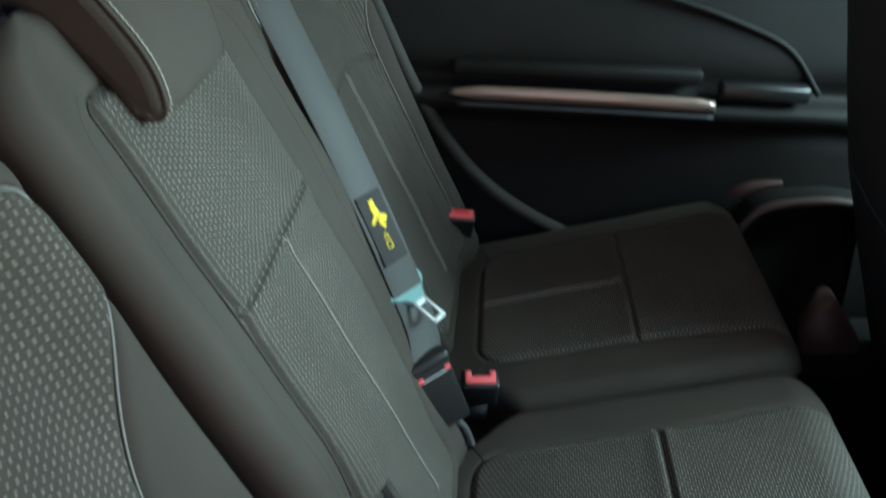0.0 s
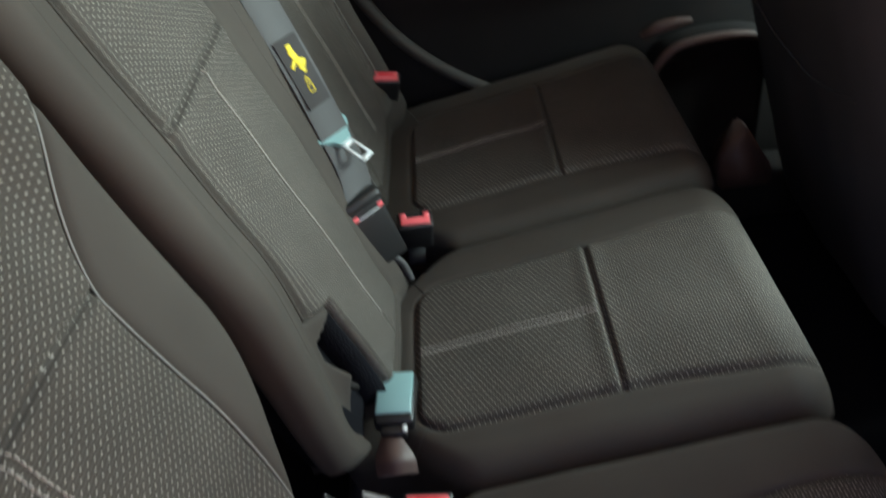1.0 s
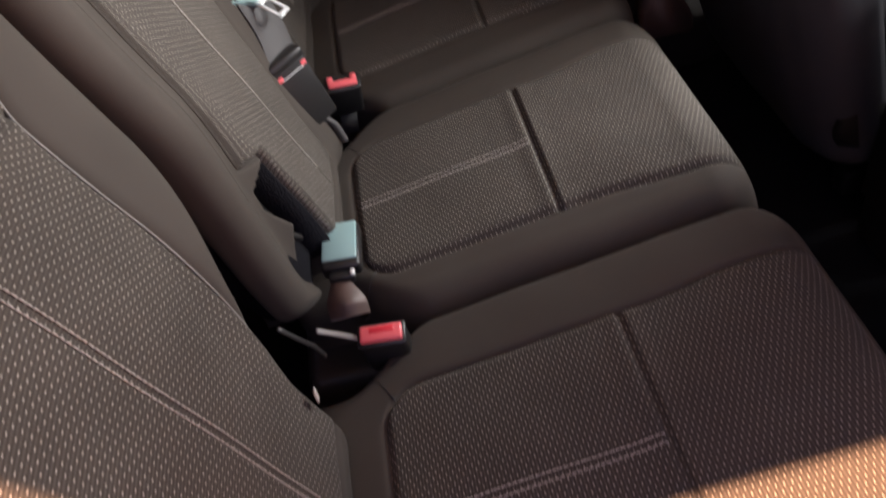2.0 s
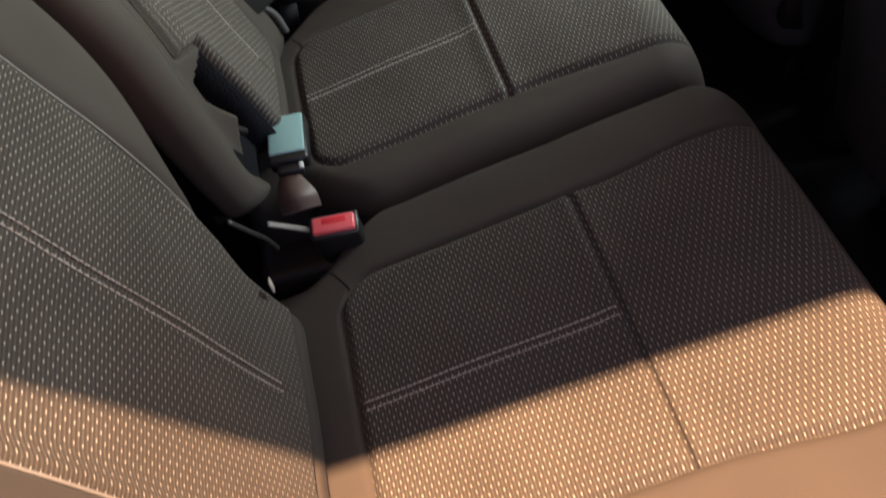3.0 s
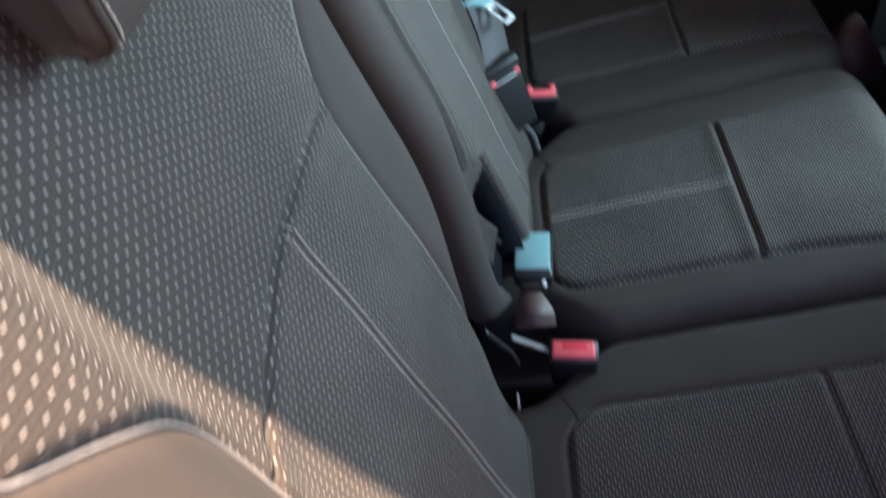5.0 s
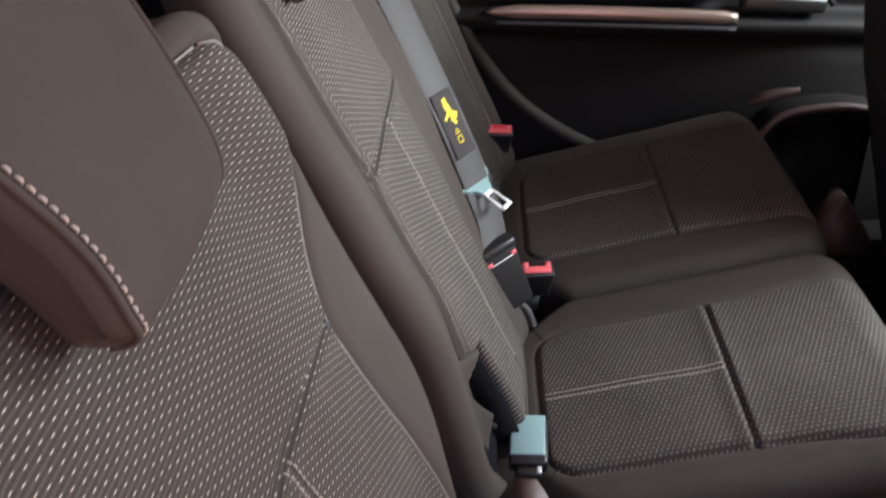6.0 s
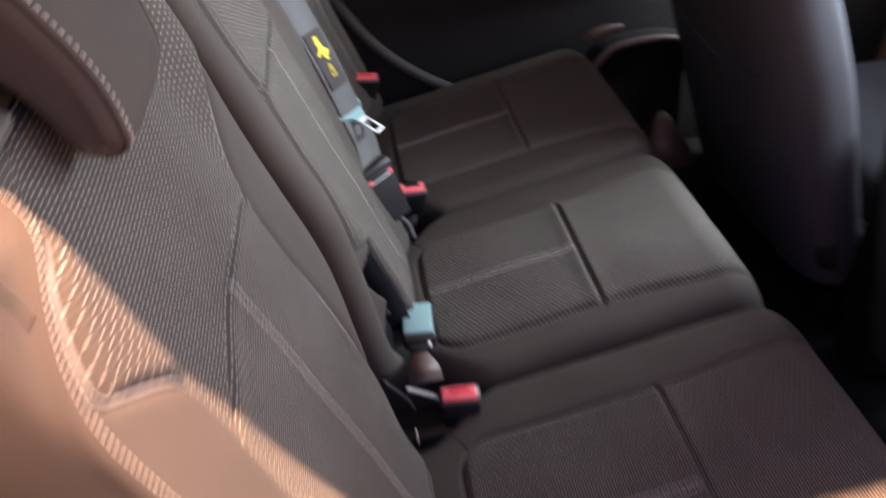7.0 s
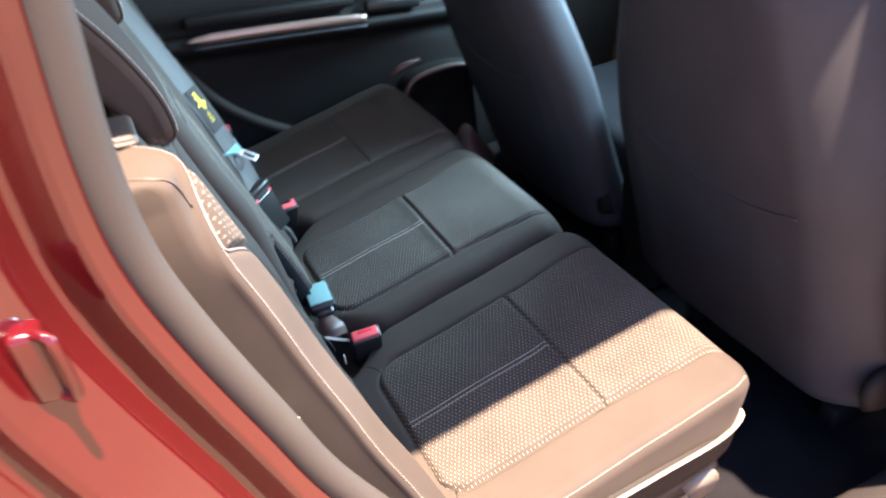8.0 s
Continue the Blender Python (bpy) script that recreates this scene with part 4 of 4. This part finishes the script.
# other windows, for the light
for nm, pts, ax in (("window_1", [(-1.07, -0.20, 0.92), (-1.07, 1.12, 0.92), (-0.98, 1.06, 1.35), (-0.98, -0.14, 1.35)], (1, 0, 0)),
                    ("window_2", [(1.58, -0.24, 0.91), (1.58, 1.14, 0.91), (1.41, 1.09, 1.37), (1.41, -0.17, 1.37)], (1, 0, 0)),
                    ("window_3", [(-1.00, 1.165, 0.93), (-0.42, 1.165, 0.93), (-0.46, 1.15, 1.35), (-0.95, 1.15, 1.35)], (0, 1, 0)),
                    ("window_4", [(0.98, 1.165, 0.91), (1.56, 1.165, 0.91), (1.25, 1.15, 1.34), (0.88, 1.15, 1.35)], (0, 1, 0)),
                    ("window_5", [(1.02, -0.28, 0.91), (1.56, -0.28, 0.91), (1.25, -0.26, 1.34), (0.92, -0.26, 1.35)], (0, 1, 0))):
    dark = nm in ("window_1", "window_3")
    w = solid(nm, plate(pts, ax, 0.004), M["dark_glass" if dark else "glass"], "dark tinted car window" if dark else "greenish tinted car window", "window")
    w.visible_shadow = dark


# ---- belts and buckles ----
def basis(origin, along, across):
    """A pose whose y runs along, x across and z out."""
    y = Vector(along).normalized()
    x = Vector(across)
    x = (x - y * x.dot(y)).normalized()
    z = x.cross(y)
    return Matrix(((x.x, y.x, z.x, origin[0]), (x.y, y.y, z.y, origin[1]), (x.z, y.z, z.z, origin[2]), (0, 0, 0, 1)))


def seat_belt():
    """The middle seat's hanging belt with label, steel tongue and the small lower buckle."""
    belt = thing("seat_belt", "dark grey webbing seat belt hanging over the backrest", "seat belt", (0.012, 0.598, 0.50))
    inv = Matrix.Translation((-0.012, -0.598, -0.50))
    line = smooth_path([(-0.34, 0.80, 1.36), (-0.20, 0.735, 1.08), (-0.133, 0.690, 0.915), (-0.080, 0.655, 0.790), (-0.030, 0.618, 0.664), (-0.004, 0.602, 0.580), (0.010, 0.588, 0.535), (0.016, 0.564, 0.492)], 90)
    across = (0.62, 0.78, 0.05)
    made = [part("webbing", ribbon(line, across, 0.047, 0.0022), M["webbing"], belt, "dark grey woven webbing")]
    web = made[0]

    def on_belt(k):
        i = int(k * (len(line) - 1))
        p, d = line[i], (line[i - 2] - line[i + 2]).normalized()
        return basis(p, d, across)
    # woven label with a printed yellow mark, and two small marks
    m = on_belt(0.575)
    if m.col[2].x < 0:
        m = m @ Matrix.Rotation(math.pi, 4, "Y")
    label = part("label", moved(slab((0, -0.001, 0.0022), (0.036, 0.088, 0.0012), 0.0005), m), M["label"], web, "dark woven label")
    made.append(label)
    mark = bmesh.new()
    for c, sz, a in (((0.000, 0.034), (0.009, 0.010), 0), ((0.001, 0.020), (0.011, 0.020), 12), ((0.007, 0.008), (0.017, 0.012), -38), ((-0.007, 0.009), (0.014, 0.006), 38), ((0.004, -0.002), (0.006, 0.014), 30)):
        box(mark, (c[0], c[1], 0.0032), (sz[0], sz[1], 0.0010), pose(0, 0, 0, 0, 0, a), 0.0004, 1)
    made.append(part("yellow_mark", moved(mark, m @ Matrix.Translation((-0.001, 0.004, 0.0)) @ Matrix.Diagonal((0.82, 0.78, 1.0, 1.0))), M["yellow"], web, "yellow printed shape"))
    tri = bmesh.new()
    for a, b in (((-0.006, -0.022), (0.006, -0.022)), ((0.006, -0.022), (0.0, -0.013)), ((0.0, -0.013), (-0.006, -0.022)),
                 ((-0.006, -0.040), (0.006, -0.040)), ((0.006, -0.040), (0.006, -0.028)), ((0.006, -0.028), (-0.006, -0.028)), ((-0.006, -0.028), (-0.006, -0.040))):
        mid, d = ((a[0] + b[0]) / 2, (a[1] + b[1]) / 2), (b[0] - a[0], b[1] - a[1])
        box(tri, (mid[0], mid[1], 0.0031), (math.hypot(*d), 0.0018, 0.0008), pose(0, 0, 0, 0, 0, math.degrees(math.atan2(d[1], d[0]))), 0.0, 1)
    made.append(part("small_mark", moved(tri, m @ Matrix.Translation((0.0, 0.002, 0.0)) @ Matrix.Diagonal((0.62, 0.72, 1.0, 1.0))), M["yellow"], web, "small yellow printed outlines"))

    # tongue: moulded cross bar and a steel blade with a slot
    tm = Matrix.Scale(1.0, 4) @ basis((-0.006, 0.606, 0.580), (0.045, -0.029, -0.026), (0.55, 0.83, 0.05))
    bar = bmesh.new()
    outline = smooth_path([(-0.037, -0.016, 0), (-0.030, -0.021, 0), (0.0, -0.013, 0), (0.030, -0.021, 0), (0.037, -0.016, 0), (0.035, -0.002, 0), (0.018, 0.012, 0), (0.011, 0.022, 0), (-0.011, 0.022, 0),
                           (-0.018, 0.012, 0), (-0.035, -0.002, 0), (-0.037, -0.016, 0)], 50)[:-1]
    lo = [bar.verts.new((p.x, p.y, -0.004)) for p in outline]
    hi = [bar.verts.new((p.x, p.y, 0.004)) for p in outline]
    bar.faces.new(lo)
    bar.faces.new(hi)
    for j in range(len(lo)):
        bar.faces.new((lo[j], lo[(j + 1) % len(lo)], hi[(j + 1) % len(lo)], hi[j]))
    made.append(part("tongue_grip", moved(bar, tm @ Matrix.Scale(0.86, 4)), M["teal"], belt, "pale blue-grey moulded tongue grip", smooth=False))
    loop = tube(smooth_path([(-0.034, -0.014, 0), (-0.030, -0.030, 0.004), (0.0, -0.030, 0.006), (0.030, -0.030, 0.004), (0.034, -0.014, 0)], 24), 0.0035, 8)
    made.append(part("tongue_loop", moved(loop, tm @ Matrix.Scale(0.86, 4)), M["teal"], belt, "loop round the webbing"))
    blade = bmesh.new()
    for c, sz in (((-0.0095, 0.042), (0.005, 0.044)), ((0.0095, 0.042), (0.005, 0.044)), ((0, 0.0605), (0.024, 0.007)), ((0, 0.025), (0.024, 0.010))):
        box(blade, (c[0], c[1], 0), (sz[0], sz[1], 0.0028), None, 0.0007, 1)
    made.append(part("tongue_blade", moved(blade, tm @ Matrix.Scale(0.86, 4)), M["steel"], belt, "slotted bright steel blade"))
    # lower buckle on the belt's end
    lm = basis((0.0275, 0.561, 0.454), (0.25, -0.05, -0.97), (0.81, 0.52, 0.155))
    made.append(part("lower_buckle", moved(slab((0, 0, 0), (0.052, 0.098, 0.020), 0.006, seg=3), lm), M["black"], belt, "black plastic lower buckle"))
    slot = made[-1]
    made.append(part("buckle_collar", moved(slab((0, -0.050, 0), (0.056, 0.016, 0.024), 0.006, seg=3), lm), M["black"], belt, "black collar"))
    zs = 1 if (lm.to_3x3() @ Vector((0, 0, 1))).x > 0 else -1
    for s in (-1, 1):
        made.append(part("release_mark", moved(slab((s * 0.019, -0.036, zs * 0.0095), (0.008, 0.006, 0.004), 0.001), lm), M["red_button"], slot, "small red release mark"))
    made.append(part("edge_line", moved(slab((0, -0.033, zs * 0.0100), (0.036, 0.0016, 0.002), 0.0004), lm), M["steel"], slot, "thin bright edge"))
    made.append(part("anchor_loop", tube(smooth_path([(0.038, 0.560, 0.410), (0.048, 0.563, 0.402), (0.056, 0.562, 0.390), (0.062, 0.560, 0.366)], 16), 0.0045, 8), M["webbing"], belt, "short anchor loop"))
    for ob in made:
        if ob.parent is belt:
            ob.matrix_parent_inverse = inv
    return belt


seat_belt()


def buckle(at, along, across, label, notch):
    """An upright buckle: black housing on a stalk, red release button in its end."""
    b = thing("seat_belt_buckle", label, "buckle", at, group="belt buckles")
    m = basis((0, 0, 0), along, across)
    part("housing", moved(slab((0, -0.034, 0), (0.051, 0.068, 0.026), 0.006, seg=3), m), M["black"], b, "black plastic housing")
    part("rim", moved(slab((0, -0.002, 0), (0.052, 0.006, 0.027), 0.003), m), M["black"], b, "black rim")
    if notch:
        btn = slab((0, 0.001, 0.003), (0.042, 0.008, 0.011), 0.002)
        for s in (-1, 1):
            box(btn, (s * 0.0165, 0.001, -0.005), (0.009, 0.008, 0.010), None, 0.0015, 1)
    else:
        btn = slab((0, 0.001, 0), (0.045, 0.009, 0.019), 0.003, seg=3)
    button = part("release_button", moved(btn, m), M["red_button"], b, "red release button")
    if not notch:
        part("press_mark", moved(slab((0.001, 0.0050, -0.003), (0.026, 0.0016, 0.007), 0.0006), m), M["dark_red"], button, "deeper red pressed field")
    part("stalk", moved(slab((0, -0.10, 0), (0.026, 0.075, 0.006), 0.002), m), M["webbing"], b, "dark webbing stalk")
    return b


buckle((0.076, 0.195, 0.379), (-0.05, -0.25, 1.0), (1.0, -0.12, 0.05), "black buckle with red button between two seats", False)
buckle((0.073, 0.642, 0.405), (0.10, -0.45, 1.0), (1.0, 0.05, 0.0), "black buckle with notched red button in seat gap", True)
buckle((0.030, 1.030, 0.440), (0.20, -0.45, 1.0), (1.0, 0.05, -0.1), "black buckle with red button in shaded seat corner", False)

# loose buckle lying by the middle seat, on its strap
loose = thing("loose_buckle", "loose buckle with pale blue-grey face on brown strap", "buckle", (0.043, 0.343, 0.37))
linv = Matrix.Translation((-0.043, -0.343, -0.37))
lm = basis((0.043, 0.342, 0.372), (0.08, 1.0, 0.04), (1.0, -0.19, 0.0))
lz = 1 if (lm.to_3x3() @ Vector((0, 0, 1))).z > 0 else -1
made = [part("housing", moved(slab((0.0, -0.002, 0), (0.046, 0.070, 0.020), 0.005, seg=3), lm), M["black"], loose, "black plastic housing"),
        part("face_plate", moved(slab((-0.001, 0.003, lz * 0.0095), (0.041, 0.059, 0.005), 0.0018), lm), M["teal"], loose, "pale blue-grey face"),
        part("throat", moved(slab((0, -0.040, -lz * 0.003), (0.030, 0.016, 0.012), 0.003), lm), M["black"], loose, "black throat"),
        part("pin", moved(slab((0.013, -0.042, lz * 0.003), (0.005, 0.009, 0.004), 0.001), lm), M["steel"], loose, "small bright pin")]
strap_pts = smooth_path([(0.036, 0.302, 0.368), (0.037, 0.288, 0.363), (0.039, 0.273, 0.353), (0.040, 0.263, 0.340)], 26)
rows_ = []
sb = bmesh.new()
for i, p in enumerate(strap_pts):
    k = i / 25
    w = 0.010 + 0.013 * float(ease(0.05, 0.75, np.array(k)))
    rows_.append([sb.verts.new(p + Vector((x * w, 0, z))) for x, z in ((-1, 0.001), (1, 0.001), (1, -0.001), (-1, -0.001))])
for r0, r1 in zip(rows_, rows_[1:]):
    for j in range(4):
        sb.faces.new((r0[j], r0[(j + 1) % 4], r1[(j + 1) % 4], r1[j]))
made.append(part("strap", sb, M["strap"], loose, "brown-grey webbing strap"))
for ob in made:
    ob.matrix_parent_inverse = linv

# fold-down hinge cover and knob in the middle backrest's lower corner
hinge = bmesh.new()
bpm = MID[2]
grid = []
for i in range(14):
    v = 0.050 + 0.145 * i / 13
    u0, u1 = (float(k) for k in notch_sides(np.array(v)))
    low = float(bpm.face(np.array(u0 * 0.5 + u1 * 0.5), np.array(v))) + 0.004
    row = []
    for j in range(8):
        u = u0 + (u1 - u0) * (j + 0.5) / 8
        row.append(hinge.verts.new(bpm.at(u, v, low)))
    # black lining runs up the slit's wall in place of the shade there
    rise = float(bpm.face(np.array(u1 + 0.008), np.array(v))) - low
    row += [hinge.verts.new(bpm.at(u1 - 0.0055, v, low + rise * k)) for k in (0.1, 0.5, 0.9)]
    grid.append(row)
for r0, r1 in zip(grid, grid[1:]):
    for j in range(10):
        hinge.faces.new((r0[j], r0[j + 1], r1[j + 1], r1[j]))
hg = tagged(part("hinge_cover", hinge, M["carpet"]), "black hinge cover with dark lining for the slit's shade", "hinge cover")
hs = hg.modifiers.new("thickness", "SOLIDIFY")
hs.thickness, hs.offset = 0.004, -1
knob = tube(smooth_path([(-0.016, 0.329, 0.438), (-0.006, 0.332, 0.420), (0.004, 0.336, 0.408)], 10), lambda k: 0.007 - 0.003 * k, 10)
tagged(part("release_knob", knob, M["trim"]), "small dark release knob on middle backrest", "knob")

# pull straps by the near buckle
for pts, wd, mt, lb in (([(-0.012, 0.168, 0.452), (0.002, 0.170, 0.428), (0.012, 0.174, 0.408), (0.018, 0.178, 0.385)], 0.005, "black", "dark fabric pull strap at seat crease"),
                        ([(0.012, 0.205, 0.395), (0.030, 0.205, 0.383), (0.052, 0.200, 0.374)], 0.006, "piping", "pale grey pull strap at seat crease")):
    tagged(part("pull_strap", ribbon(smooth_path(pts, 20), (0.3, 1, 0.2), wd, 0.0022), M[mt]), lb, "pull strap")
tag_ = slab((0.016, 0.100, 0.428), (0.002, 0.008, 0.015), 0.0008)
tagged(part("fabric_tag", tag_, M["thread"]), "small white fabric tag in seat crease", "tag")

# ---- under and beside the near seat ----
basei = Matrix.Translation((-0.2, 0.008, 0.0))
strip_pts = smooth_path([(0.02, -0.246, 0.300), (0.20, -0.248, 0.318), (0.33, -0.248, 0.330), (0.43, -0.244, 0.334), (0.485, -0.226, 0.330), (0.500, -0.20, 0.326)], 40)
valance = bmesh.new()
vr = []
for p in strip_pts:
    vr.append([valance.verts.new((p.x + dx, p.y + dy, p.z + dz)) for dx, dy, dz in ((0, 0.016, 0.0), (0, 0.002, -0.002), (0, 0.000, -0.008), (-0.004, 0.004, -0.05), (-0.03, 0.02, -0.085), (-0.04, 0.05, -0.09))])
for r0, r1 in zip(vr, vr[1:]):
    for j in range(5):
        valance.faces.new((r0[j], r0[j + 1], r1[j + 1], r1[j]))
pan = part("seat_base", slab((0.22, -0.008, 0.215), (0.52, 0.42, 0.06), 0.02), M["black"], NEAR[0], "dark seat pan on metal legs")
pan.matrix_parent_inverse = basei
part("valance", valance, M["trim"], pan, "dark plastic seat valance")
part("light_strip", ribbon([p + Vector((0, -0.001, 0.002)) for p in strip_pts], (0, -0.6, 0.8), 0.020, 0.004), M["ivory"], pan, "light plastic strip along the valance")
for s in (-1, 1):
    part("leg", slab((0.38, -0.008 + s * 0.18, 0.095), (0.10, 0.04, 0.19), 0.012), M["rail"], pan, "grey metal leg")
    part("rail", slab((0.25, -0.008 + s * 0.18, 0.02), (0.60, 0.045, 0.04), 0.008), M["rail"], pan, "grey metal floor rail")
part("hinge_knuckle", moved(tube([(0, -0.03, 0), (0, 0.03, 0)], 0.028, 20), Matrix.Translation((0.425, -0.205, 0.235))), M["rail"], pan, "rounded grey metal hinge")
for own, yc, w in ((MID[0], 0.437, 0.38), (FAR[0], 0.884, 0.42)):
    pan = part("seat_base", slab((0.02, 0, 0.215), (0.52, w, 0.06), 0.02), M["black"], own, "dark seat pan")
    for k in (-0.15, 0.15):
        part("rail", slab((0.05, k, 0.09), (0.50, 0.05, 0.18), 0.01), M["trim"], pan)

# latch on the frame and a bright catch by the seat's flank
striker = thing("door_striker", "red painted door striker on the body frame", "door striker", (-0.257, -0.338, 0.905))
part("bracket", slab((0, 0, 0), (0.022, 0.022, 0.056), 0.005, seg=3), M["paint"], striker, "red painted bracket")
part("loop", tube(smooth_path([(0.004, -0.006, -0.024), (0.014, -0.016, -0.024), (0.016, -0.018, 0.0), (0.014, -0.016, 0.024), (0.004, -0.006, 0.024)], 24), 0.0040, 10), M["paint"], striker, "bent red painted loop")
catch = slab((-0.112, -0.250, 0.684), (0.017, 0.010, 0.005), 0.0015)
tagged(part("seat_catch", catch, M["steel"]), "small bright steel catch beside backrest flank", "catch")
